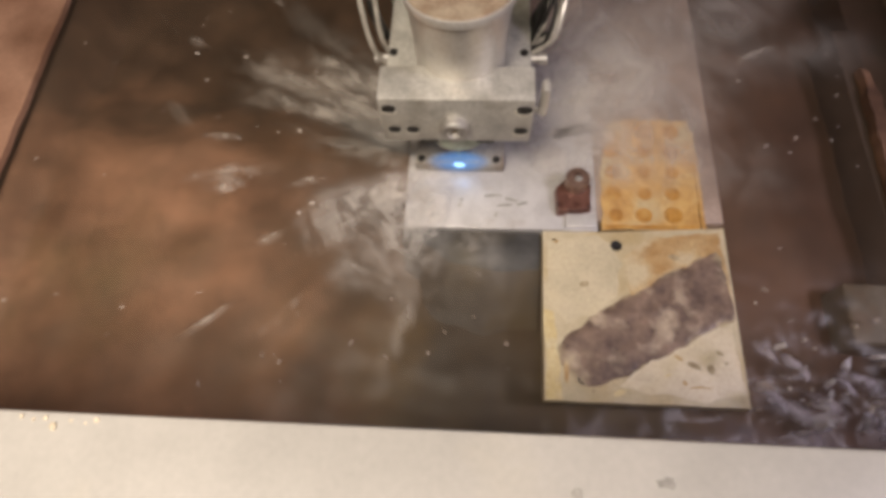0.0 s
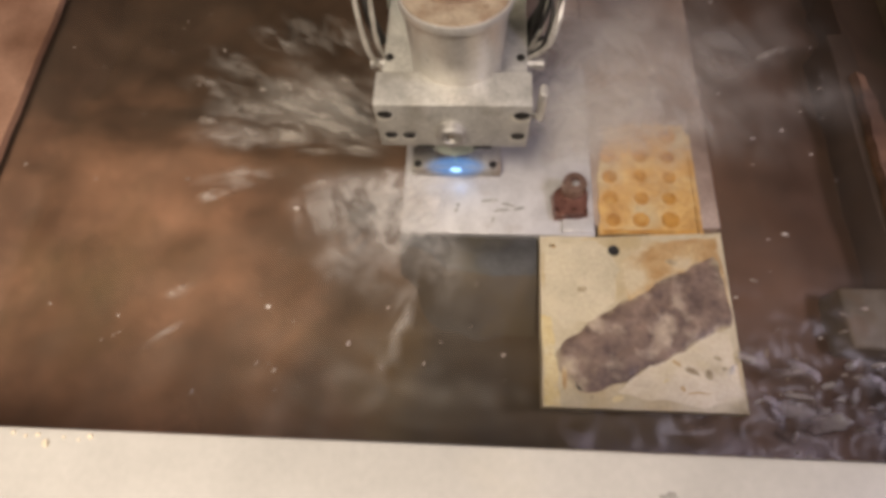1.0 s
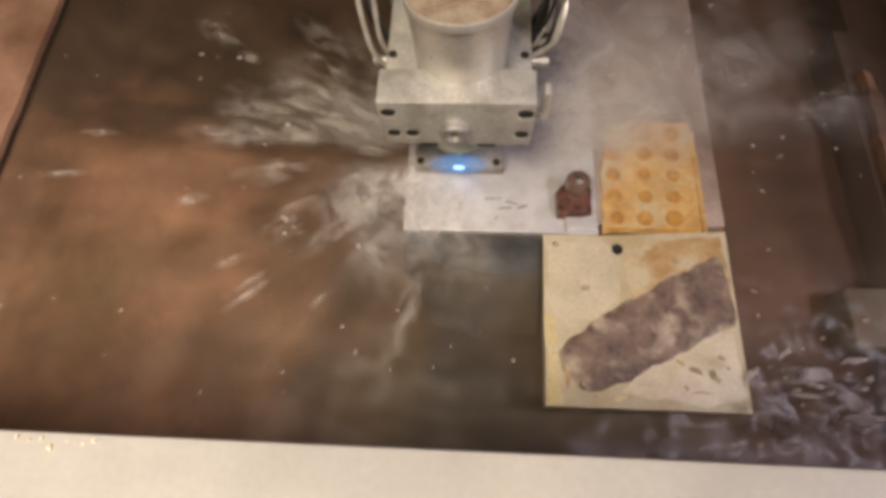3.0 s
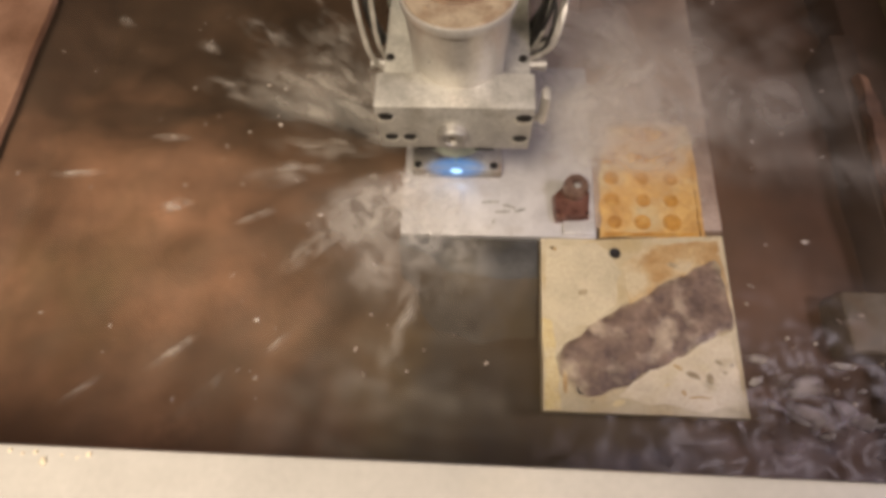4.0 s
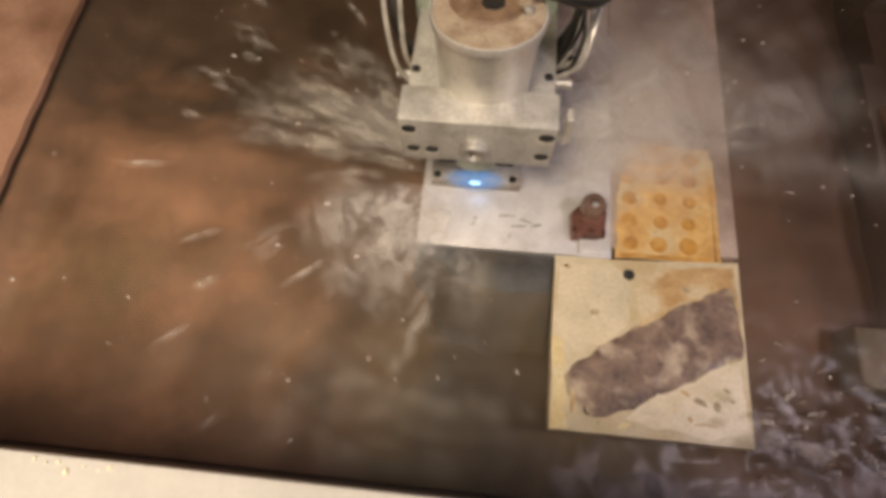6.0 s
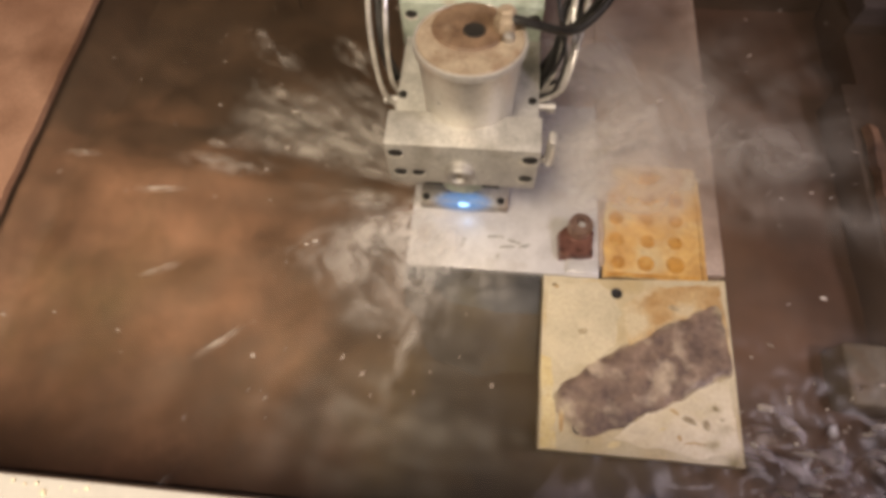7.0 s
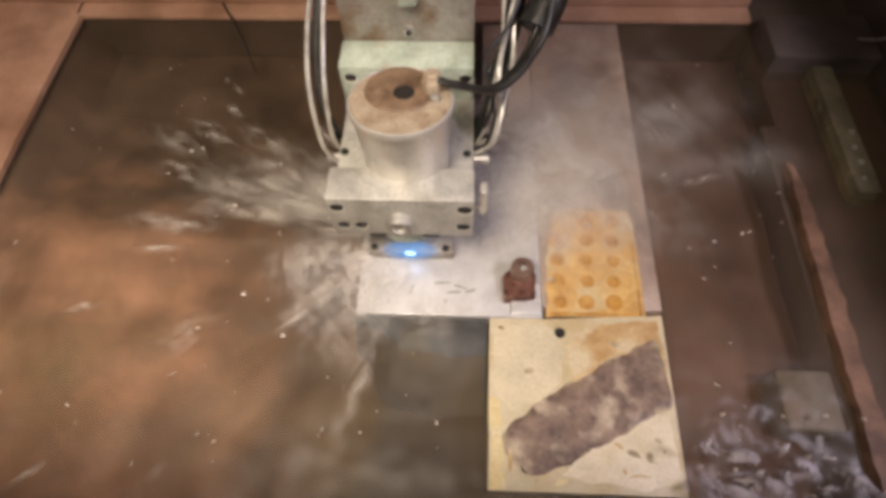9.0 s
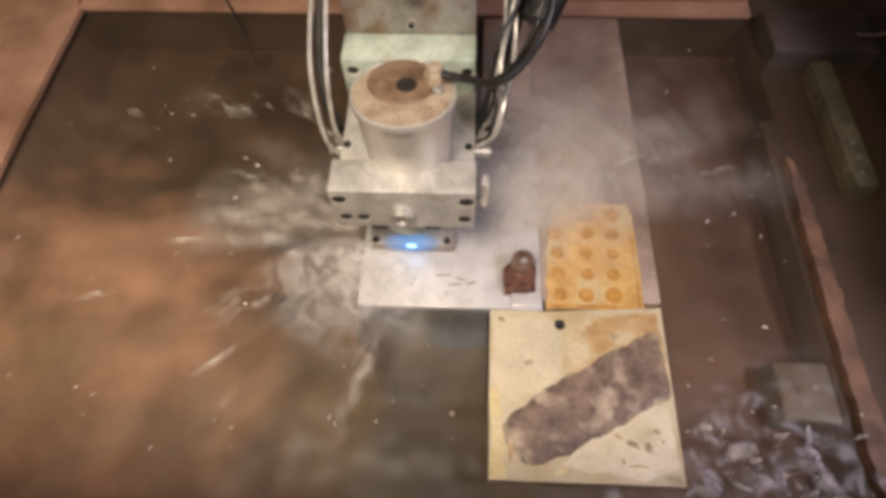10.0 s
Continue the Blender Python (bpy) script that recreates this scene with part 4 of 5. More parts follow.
def side_bars():
    b = thing("rail_bar", (0.31, -0.05, DEEP_Z), "rust-brown rail bar along the dark tank side", "bar")
    # dark base added to stand for the shadow strip beside the bar
    part("base", box(0.304, 0.3228, FRONT + 0.004, 0.168, DEEP_Z, -0.010, bevel=0.001), DARK_STEEL, b, "rail base, coloured dark for the shadow beside the bar")
    part("bar", slab([(0.3065, FRONT + 0.004), (0.3225, FRONT + 0.004), (0.3215, 0.02), (0.3200, 0.105), (0.3110, 0.122), (0.3085, 0.04)], -0.0098, 0.0, 0.0035, 26, bevel=0.01), RUST_BAR, b)
    o = thing("side_bar", (0.373, 0.155, DEEP_Z), "grimy olive side bar with pale spots", "bar")
    part("bar", box(0.363, 0.383, 0.086, 0.236, DEEP_Z, 0.002, bevel=0.002), OLIVE_BAR, o)
    for x, y, r in ((0.374, 0.118, 0.003), (0.373, 0.134, 0.0025), (0.376, 0.152, 0.0028), (0.371, 0.10, 0.002)):
        part("screw_head", spin([(0.0002, 0.001), (r, 0.001), (r * 0.9, 0.003), (0.0002, 0.0033)], (x, y, 0), steps=14), STEEL, o, "pale screw head")
    # dark sheet added over the bed where the tank side lies in shade
    whole("shade_plate", box(0.3235, 0.428, FRONT + 0.004, 0.236, DEEP_Z, -0.018, bevel=0.002), SHADE_BROWN, "brown-black sheet added for the shade beyond the rail bar", "plate", base=(0.375, 0.0, DEEP_Z))
    d = thing("guide_block", (0.36, 0.26, DEEP_Z), "black machine guide block in the tank corner", "block")
    part("body", box(0.325, 0.428, 0.237, 0.298, DEEP_Z, 0.012, bevel=0.004), DARK_STEEL, d)
    whole("wire_end", tube([(0.385, 0.165, 0.055), (0.397, 0.19, 0.06), (0.404, 0.205, 0.066), (0.41, 0.24, 0.03), (0.41, 0.262, 0.012)], 0.0013), STEEL, "thin bare steel wire end over the dark tank side", "wire", base=(0.41, 0.262, 0.012))
    whole("loose_wire", tube([(-0.236, 0.345, 0.0012), (-0.243, 0.3265, 0.0012), (-0.2235, 0.292, 0.004), (-0.2055, 0.262, -0.004), (-0.200, 0.25, -0.03)], 0.0011), CABLE, "thin dark loose wire hanging from the rear ledge into the water", "wire", base=(-0.236, 0.345, 0.0))
    whole("grey_block", box(0.2615, 0.3030, -0.1120, -0.0670, DEEP_Z, -0.0105, bevel=0.003, segments=3), STONE, "soaked grey block beside the rail bar", "block", base=(0.2787, -0.0857, DEEP_Z))


# ---- the guide head ----
CX = -0.0148


def flat_spin(profile, centre):
    """A bore worn wider than high, in an upright face."""
    bm = spin(profile, centre, "y", 18)
    for v in bm.verts:
        v.co.x, v.co.z = centre[0] + 1.22 * (v.co.x - centre[0]), centre[2] + 0.86 * (v.co.z - centre[2])
    return bm


def screw_hole(parent, x, y, z, r, axis="y"):
    if axis == "y":
        # white disc set low behind the bore, a painted highlight crescent
        part("bore_glint", flat_spin([(0.0001, 0.0006), (r * 1.12, 0.0004), (r * 1.08, -0.0004), (0.0001, -0.0004)], (x, y, z - 0.0019)), GLINT_WHITE, parent, "white disc painted as the highlight below a bore")
        part("bore", flat_spin([(0.0001, 0.0008), (r, 0.0008), (r * 0.96, -0.0006), (0.0001, -0.0006)], (x, y, z)), HOLE, parent, "dark threaded bore")
    else:
        part("bore", spin([(0.0001, -0.0006), (r, -0.0006), (r * 0.96, 0.0006), (0.0001, 0.0006)], (x, y, z), "z", 18), HOLE, parent, "dark threaded bore")


def guide_head():
    h = thing("wire_guide", (CX, 0.05, 0.03), "grey aluminium wire guide head with a turned cup and hoses", "machine head")
    block = part("block", box(-0.0635, 0.0338, 0.0, 0.026, 0.0605, 0.1045, bevel=0.0011), ALUMINIUM, h, "wet grey front block")
    for x, z, r in ((-0.0570, 0.0952, 0.0040), (0.0278, 0.0952, 0.0042), (-0.0555, 0.0735, 0.0036), (-0.0435, 0.0735, 0.0036), (0.0270, 0.0735, 0.0038)):
        screw_hole(block, x, -0.0002, z, r)
    part("ledge", box(-0.0628, 0.0330, 0.0262, 0.128, 0.058, 0.0875, bevel=0.001), ALUMINIUM, h, "stepped rear ledge")
    for x in (-0.0590, 0.0285):
        screw_hole(h, x, 0.052, 0.0877, 0.0030, "z")
    bolt = part("bolt", spin([(0.0002, 0.001), (0.0096, 0.001), (0.0098, -0.0055), (0.0086, -0.0068), (0.0048, -0.0068), (0.0042, -0.0035), (0.0002, -0.0035)], (-0.0160, 0.0, 0.0785), "y", 28), STEEL, h, "round socket bolt")
    part("socket", spin([(0.0002, -0.0034), (0.0030, -0.0034), (0.0024, -0.0042), (0.0002, -0.0042)], (-0.0160, 0.0, 0.0785), "y", 6), HUB_RUST, bolt)
    # turned cup on the block
    cx, cy = -0.0130, 0.0428

    def leaned(bm):
        """Tips the upper part back a little, towards the bracket."""
        for v in bm.verts:
            a = radians(-8) * min(1.0, max(0.0, (v.co.z - 0.1046) / 0.0374))
            y, z = v.co.y - cy, v.co.z - 0.1505
            v.co.y, v.co.z = cy + y * math.cos(a) - z * math.sin(a), 0.1505 + y * math.sin(a) + z * math.cos(a)
        return bm

    cup = part("cup", leaned(spin([(0.0290, 0.0876), (0.0292, 0.1046), (0.0309, 0.1420), (0.0313, 0.1450), (0.0327, 0.1455), (0.0333, 0.1485), (0.0328, 0.1506), (0.0317, 0.1510), (0.0312, 0.1505), (0.0002, 0.1505)], (cx, cy, 0), steps=64)), TURNED, h, "turned aluminium cup")
    lid = part("lid", leaned(spin([(0.0002, 0.1506), (0.0311, 0.1506), (0.0307, 0.1514), (0.0105, 0.1510), (0.0095, 0.1498), (0.0002, 0.1496)], (cx, cy, 0), steps=48)), RUSTY_TOP, cup, "rust-dusted lid")
    # the hub's dark rust colour also carries the shade on the lid's rear
    part("hub", leaned(spin([(0.0002, 0.1510), (0.0225, 0.1510), (0.0210, 0.1524), (0.0075, 0.1526), (0.0002, 0.1526)], (cx - 0.001, cy + 0.0095, 0), steps=32)), HUB_RUST, cup, "dark hub of the lid, rust and shade in one colour")
    part("wire_eye", leaned(spin([(0.0002, 0.1520), (0.0070, 0.1520), (0.0064, 0.1532), (0.0002, 0.1531)], (cx + 0.002, cy + 0.0045, 0), steps=20)), HOLE, cup, "dark wire eye")
    for dx, dy in ((-0.0170, -0.0140), (0.0170, -0.0140)):
        part("lid_screw", leaned(spin([(0.0002, 0.1510), (0.0017, 0.1510), (0.0015, 0.1522), (0.0002, 0.1522)], (cx + dx, cy + dy, 0), steps=12)), RUSTY_TOP, cup)
    fitting = part("fitting", leaned(spin([(0.0002, 0.1510), (0.0066, 0.1510), (0.0068, 0.1590), (0.0056, 0.1604), (0.0054, 0.1640), (0.0040, 0.1650), (0.0002, 0.1650)], (0.0065, 0.0510, 0), steps=6)), RUSTY_TOP, cup, "rusty hose fitting")
    part("fitting_nut", leaned(spin([(0.0002, 0.1512), (0.0034, 0.1512), (0.0034, 0.1552), (0.0020, 0.1560), (0.0002, 0.1560)], (0.0085, 0.0410, 0), steps=6)), STEEL, cup, "bright hex nut")
    # painted bracket behind the cup
    bracket = part("bracket", box(-0.0655, 0.0320, 0.104, 0.1318, 0.078, 0.1180, bevel=0.0012), GREEN_GREY, h, "pale green painted bracket")
    for x in (-0.0575, 0.0260):
        screw_hole(bracket, x, 0.1038, 0.1085, 0.0036)
    plate = part("back_plate", box(-0.0645, 0.0315, 0.1320, 0.152, 0.078, 0.235, bevel=0.0012), GREY_PLATE, h, "dusty grey back plate")
    part("plate_screw", spin([(0.0002, 0.001), (0.0042, 0.001), (0.0040, -0.003), (0.0002, -0.0034)], (-0.0152, 0.1320, 0.1275), "y", 16), STEEL, plate)
    part("plate_screw_socket", spin([(0.0002, -0.0030), (0.0025, -0.0033), (0.0020, -0.0040), (0.0002, -0.0040)], (-0.0152, 0.1320, 0.1275), "y", 6), HOLE, plate)
    part("lug", box(-0.0205, -0.0080, 0.1240, 0.1320, 0.152, 0.20, bevel=0.002), GREEN_GREY, h, "pale projecting lug")
    part("column", box(-0.060, 0.030, 0.1524, 0.262, 0.07, 0.62, bevel=0.003), GREY_PLATE, h, "grey machine column")
    # side latches
    part("latch", box(0.0375, 0.0425, 0.003, 0.013, 0.083, 0.1100, bevel=0.0022), TURNED, h, "bright side latch")
    part("latch_pin", spin([(0.0022, 0.0), (0.0022, 0.007)], (0.0335, 0.008, 0.085), "x", 12), STEEL, h)
    part("side_stud", spin([(0.0030, 0.0), (0.0030, 0.006), (0.0040, 0.0062), (0.0040, 0.011), (0.0002, 0.0115)], (0.0330, 0.052, 0.082), "x", 14), STEEL, h, "bright side stud")
    part("side_stud", spin([(0.0030, 0.0), (0.0030, -0.006), (0.0036, -0.0062), (0.0036, -0.009), (0.0002, -0.0095)], (-0.0632, 0.052, 0.082), "x", 14), STEEL, h, "bright side stud")
    # nozzle and lower clamp plate at the cut
    part("nozzle", spin([(0.0245, 0.0604), (0.0250, 0.050), (0.0242, 0.0455), (0.0215, 0.0440), (0.0065, 0.0435), (0.0050, 0.036), (0.0002, 0.035)], (CX, 0.0262, 0), steps=40), GREEN_GREY, h, "pale grimy flushing nozzle")
    for x in (-0.0335, 0.0045):
        part("slot", box(x - 0.006, x + 0.006, -0.0006, 0.004, 0.0592, 0.0616, bevel=0.0004), HOLE, h, "dark slot under the block")
    low = part("cut_plate", box(-0.0485, 0.0195, 0.0125, 0.07, 0.0006, 0.0117, bevel=0.0008), GREY_PLATE, h, "wet steel insert at the cut")
    for x in (-0.0440, 0.0134):
        screw_hole(low, x, 0.0165, 0.0119, 0.0030, "z")
    return h


def spark():
    s = thing("spark", (-0.0146, 0.0155, 0.012), "bright blue-white electric spark at the cutting wire", "spark")
    bm = bmesh.new()
    bmesh.ops.create_icosphere(bm, subdivisions=3, radius=1.0)
    for v in bm.verts:
        v.co = Vector((v.co.x * 0.0042 + 0.0, v.co.y * 0.0016, v.co.z * 0.0018)) * (1 + 0.3 * noise.noise(v.co * 3)) + Vector((-0.0146, 0.0108, 0.0128))
    part("core", bm, SPARK, s)
    # spark light in the water, drawn as a piece with its own emission
    bm = bmesh.new()
    bmesh.ops.create_icosphere(bm, subdivisions=4, radius=1.0)
    for v in bm.verts:
        v.co = Vector((v.co.x * 0.027, v.co.y * 0.0105, v.co.z * 0.0036)) + Vector((-0.0150, 0.0125, 0.0145))
    part("halo", bm, HALO, s, "blue halo of spark light, drawn as a glowing piece")
    part("cutting_wire", tube([(CX, 0.0165, 0.0605), (CX, 0.0165, -0.004)], 0.0004, 8, 2), BRASS, s, "thin brass cutting wire")


def hoses():
    def hose(name, points, r, mat, label, category="hose", group=""):
        whole(name, tube(points, r), mat, label, category, group, base=points[0])

    g = "hoses on the head"
    hose("water_hose", [(-0.0640, 0.046, 0.083), (-0.072, 0.048, 0.102), (-0.0815, 0.082, 0.125), (-0.0815, 0.118, 0.150), (-0.071, 0.142, 0.19), (-0.066, 0.18, 0.26)], 0.0017, HOSE, "milky plastic water hose looping up beside the head", group=g)
    hose("water_hose", [(-0.0640, 0.058, 0.083), (-0.0675, 0.060, 0.100), (-0.0710, 0.084, 0.125), (-0.0705, 0.112, 0.150), (-0.066, 0.145, 0.19), (-0.062, 0.165, 0.26)], 0.0017, HOSE, "thin milky plastic hose close beside the head", group=g)
    hose("dark_hose", [(-0.066, 0.07, 0.083), (-0.073, 0.075, 0.105), (-0.0765, 0.10, 0.13), (-0.074, 0.135, 0.16), (-0.068, 0.165, 0.2), (-0.062, 0.20, 0.27)], 0.0038, CABLE, "dark rubber hose beside the head", group=g)
    c = "cables on the head"
    hose("feed_cable", [(0.0075, 0.0510, 0.1590), (0.022, 0.050, 0.156), (0.047, 0.060, 0.143), (0.068, 0.084, 0.146), (0.080, 0.110, 0.160), (0.082, 0.15, 0.20), (0.06, 0.21, 0.27)], 0.0026, CABLE, "black cable curving from the cup fitting", "cable", c)
    hose("feed_cable", [(0.0085, 0.0535, 0.157), (0.026, 0.055, 0.150), (0.047, 0.068, 0.138), (0.066, 0.095, 0.142), (0.076, 0.120, 0.16), (0.078, 0.16, 0.20), (0.055, 0.21, 0.26)], 0.0022, CABLE, "black cable curving from the cup fitting", "cable", c)
    for k in range(5):
        o = 0.0042 * k
        hose("bundle_cable", [(0.0345, 0.07 + o, 0.080), (0.040 + 0.3 * o, 0.078 + o, 0.098), (0.047 + 0.5 * o, 0.100 + 0.6 * o, 0.122), (0.055 + 0.5 * o, 0.125 + 0.5 * o, 0.145), (0.060 + 0.4 * o, 0.16 + o, 0.19), (0.058, 0.20 + o, 0.26)], 0.0030 - 0.0003 * (k % 3), CABLE, "black cable in the bundle beside the head", "cable", c)
    hose("water_hose", [(0.0345, 0.056, 0.083), (0.047, 0.054, 0.100), (0.053, 0.072, 0.118), (0.058, 0.098, 0.128), (0.058, 0.125, 0.15), (0.052, 0.16, 0.2)], 0.0017, HOSE, "thin milky plastic hose on the cable side", group=g)
    hose("water_hose", [(0.0345, 0.064, 0.083), (0.041, 0.066, 0.100), (0.046, 0.085, 0.12), (0.051, 0.115, 0.145), (0.048, 0.15, 0.19), (0.045, 0.18, 0.25)], 0.0013, HOSE, "thin milky plastic hose on the cable side", group=g)
    for k, (dx, dz) in enumerate(((0.0, 0.0), (0.007, 0.006), (-0.003, 0.012), (0.012, -0.004))):
        hose("looped_cable", [(0.0345, 0.062 + 0.004 * k, 0.081), (0.042 + 0.6 * dx, 0.058 + 0.004 * k, 0.092 + 0.7 * dz), (0.047 + 0.6 * dx, 0.070 + 0.003 * k, 0.110 + 0.7 * dz), (0.042 + dx, 0.092, 0.126 + dz), (0.056, 0.116 + dx, 0.142 + dz), (0.066, 0.15, 0.19), (0.060, 0.20, 0.26)], 0.0014 + 0.0004 * (k % 2), HOSE if k == 1 else CABLE, "thin tangled cable looping beside the head", "cable", c)
    whole("cable_sleeve", tube([(0.072, 0.112, 0.146), (0.084, 0.136, 0.165), (0.088, 0.165, 0.20), (0.080, 0.20, 0.26)], 0.0125, 14), CABLE, "fat black corrugated sleeve round the cables", "sleeve", base=(0.072, 0.112, 0.146))


setting()
front_rim()
slate_plate()
workpiece()
support_bar()
rust_card()
beige_plate()
sludge_slab()
clamp()
side_bars()
guide_head()
spark()
hoses()


def water_film():
    """A thin milky film that runs over the workpiece and the bar."""
    bm = bmesh.new()
    bmesh.ops.create_grid(bm, x_segments=60, y_segments=50, size=0.5)
    for v in bm.verts:
        x, y = 0.098 + v.co.x * 0.22, 0.095 + v.co.y * 0.29
        v.co = Vector((x, y, 0.0024 + 0.0008 * noise.noise(Vector((x * 40, y * 40, 1)))))
    whole("water_film", bm, FILM, "thin milky film of water running over the workpiece", "water", kind="stuff", base=(0.085, 0.075, 0.0024))


# ---- flung water ----
def streak_mesh(name, length, width, mat, seed):
    """A torn, flattened tongue of water, longest along x."""
    bm = bmesh.new()
    bmesh.ops.create_grid(bm, x_segments=22, y_segments=10, size=1.0)
    for v in bm.verts:
        p = v.co.copy()
        n = noise.noise(p * 1.6 + Vector((seed * 5.1, 0, 0)))
        round_off = math.sqrt(max(0.02, 1 - 0.75 * p.x * p.x))
        bend = 0.16 * width * math.sin(p.x * 2.6 + seed)
        v.co = Vector((p.x * length / 2 * (1 + 0.15 * n), p.y * width / 2 * round_off * (0.8 + 0.3 * p.x) + bend, 0.004 * (1 - p.x * p.x) * (1 - p.y * p.y) + 0.0022 * noise.noise(p * 3 + Vector((seed, 0, 0)))))
    data = bpy.data.meshes.new(name)
    bm.to_mesh(data)
    bm.free()
    data.materials.append(mat)
    data.polygons.foreach_set("use_smooth", [True] * len(data.polygons))
    return data


def fan_mesh(name, half, near, far, lift, mat, seed):
    """A sheet of water that spreads from the nozzle, half degrees to either side of its bearing."""
    bm, rows, cols = bmesh.new(), 16, 26
    lay = bm.loops.layers.uv.new("UVMap")
    grid = []
    for j in range(rows + 1):
        v = j / rows
        ring = []
        for i in range(cols + 1):
            u = i / cols
            a, d = radians(half) * (2 * u - 1), near + (far - near) * v
            n = noise.noise(Vector((u * 5 + seed * 3.7, v * 3, seed)))
            ring.append(bm.verts.new((d * math.cos(a), d * math.sin(a), 0.003 + lift * math.sin(math.pi * min(1, v * 1.15)) * (0.8 + 0.4 * n) + 0.001 * n)))
        grid.append(ring)
    for j in range(rows):
        for i in range(cols):
            face = bm.faces.new((grid[j][i], grid[j + 1][i], grid[j + 1][i + 1], grid[j][i + 1]))
            for loop, (di, dj) in zip(face.loops, ((0, 0), (0, 1), (1, 1), (1, 0))):
                loop[lay].uv = ((i + di) / cols, (j + dj) / rows)
            face.smooth = True
    data = bpy.data.meshes.new(name)
    bm.to_mesh(data)
    bm.free()
    data.materials.append(mat)
    return data


def fleck_field(rng, count, x0, x1, y0, y1):
    """Small pale flecks over a stretch of the tank: drops, and ripple glints painted in."""
    bm = bmesh.new()
    for k in range(count):
        x, y, size = rng.uniform(x0, x1), rng.uniform(y0, y1), rng.uniform(0.4, 1.1) ** 2
        made = bmesh.ops.create_icosphere(bm, subdivisions=1, radius=1.0)["verts"]
        long, wide = size * rng.uniform(0.0009, 0.0030), size * rng.uniform(0.0007, 0.0015)
        turn = math.atan2(y - 0.02, x - CX) + rng.gauss(0, 0.4)
        for v in made:
            p = v.co * (1 + 0.5 * noise.noise(v.co * 1.5 + Vector((k * 2.3, 0, 0))))
            p = Vector((p.x * long, p.y * wide, p.z * 0.0008))
            v.co = Vector((x + p.x * math.cos(turn) - p.y * math.sin(turn), y + p.x * math.sin(turn) + p.y * math.cos(turn), 0.001 + p.z))
    return bm


STREAMS, DROPS, SLOPS, FOUNTAIN, FANS, FLECKS = [], [], [], [], [], []


def flung_water():
    rng = random.Random(11)
    shapes = [streak_mesh("water_streak", rng.uniform(0.06, 0.12), rng.uniform(0.020, 0.036), SPRAY, k) for k in range(8)]
    # bearings from the nozzle, in degrees, and how far the water runs that way
    fans = [(122, 168, 0.21, 6), (168, 215, 0.14, 3), (215, 285, 0.11, 2), (18, 62, 0.21, 2), (2, 34, 0.25, 1)]
    for low, high, reach, count in fans:
        for k in range(count):
            ob = new("water_streak", shapes[rng.randrange(8)])
            tagged(ob, "milky torn streak of water flung from the nozzle", "water", "flung water streaks", "stuff")
            STREAMS.append((ob, low + (high - low) * (k + rng.random()) / count, reach * rng.uniform(0.75, 1.15), rng.uniform(0.5, 0.9), (k * 0.618 + 0.1 * rng.random()) % 1))
    wisps = [streak_mesh("water_wisp", rng.uniform(0.018, 0.050), rng.uniform(0.008, 0.015), WISP, 80 + k) for k in range(6)]
    for low, high, reach, count in [(128, 238, 0.27, 17), (5, 50, 0.27, 4)]:
        for k in range(count):
            ob = new("water_wisp", wisps[rng.randrange(6)])
            tagged(ob, "small pale wisp of water skimming over the tank", "water", "wisps of water", "stuff")
            STREAMS.append((ob, low + (high - low) * (k + rng.random()) / count, reach * rng.uniform(0.6, 1.1), rng.uniform(0.7, 1.3), (k * 0.618 + 0.1 * rng.random()) % 1))
    clouds = [streak_mesh("water_veil", rng.uniform(0.085, 0.13), rng.uniform(0.055, 0.085), MIST, 20 + k) for k in range(5)]
    for low, high, reach, count in [(130, 170, 0.09, 1)]:
        for k in range(count):
            ob = new("water_veil", clouds[rng.randrange(5)])
            tagged(ob, "thin milky veil of water spreading from the nozzle", "water", "veils of water", "stuff")
            STREAMS.append((ob, low + (high - low) * (k + rng.random()) / count, reach * rng.uniform(0.8, 1.15), rng.uniform(0.9, 1.5), (k * 0.618 + 0.1 * rng.random()) % 1))
    # steady fans: bearing, half angle, near and far reach, rise, material
    for bearing, half, near, far, lift, mat in (
        (150, 27, 0.034, 0.21, 0.006, FAN), (158, 17, 0.045, 0.26, 0.010, FAN),
        (212, 32, 0.020, 0.140, 0.004, FAN), (224, 46, 0.018, 0.135, 0.004, FOAMY), (256, 44, 0.045, 0.145, 0.002, THIN),
        (38, 40, 0.05, 0.28, 0.004, HAZE), (30, 26, 0.07, 0.37, 0.008, HAZE),
    ):
        k = len(FANS)
        ob = new("water_fan", fan_mesh("water_fan", half, near, far, lift, mat, k))
        tagged(ob, "milky foaming fan of water spreading from the nozzle", "water", "fans of water", "stuff")
        FANS.append((ob, bearing, rng.uniform(0.28, 0.6), rng.uniform(0, 6.3)))
    for count, x0, x1, y0, y1 in ((9, LEFT + 0.03, -0.09, -0.16, 0.12), (20, LEFT + 0.03, -0.07, -0.16, 0.16), (20, -0.30, -0.06, 0.05, 0.24), (22, -0.2, 0.03, -0.17, -0.05), (9, 0.2, 0.29, -0.12, 0.20), (22, 0.2, 0.29, -0.12, 0.26)):
        ob = whole("water_flecks", fleck_field(rng, count, x0, x1, y0, y1), DROP if count < 20 else DIM_DROP, "pale flecks over the tank, drops and painted ripple glints", "water flecks", "water flecks", "stuff")
        FLECKS.append((ob, rng.uniform(0.3, 0.7), rng.uniform(0, 6.3)))
    bm = bmesh.new()
    bmesh.ops.create_icosphere(bm, subdivisions=2, radius=0.0014)
    for v in bm.verts:
        v.co *= 1 + 0.25 * noise.noise(v.co * 900)
    drop = part("water_drop", bm, DROP)
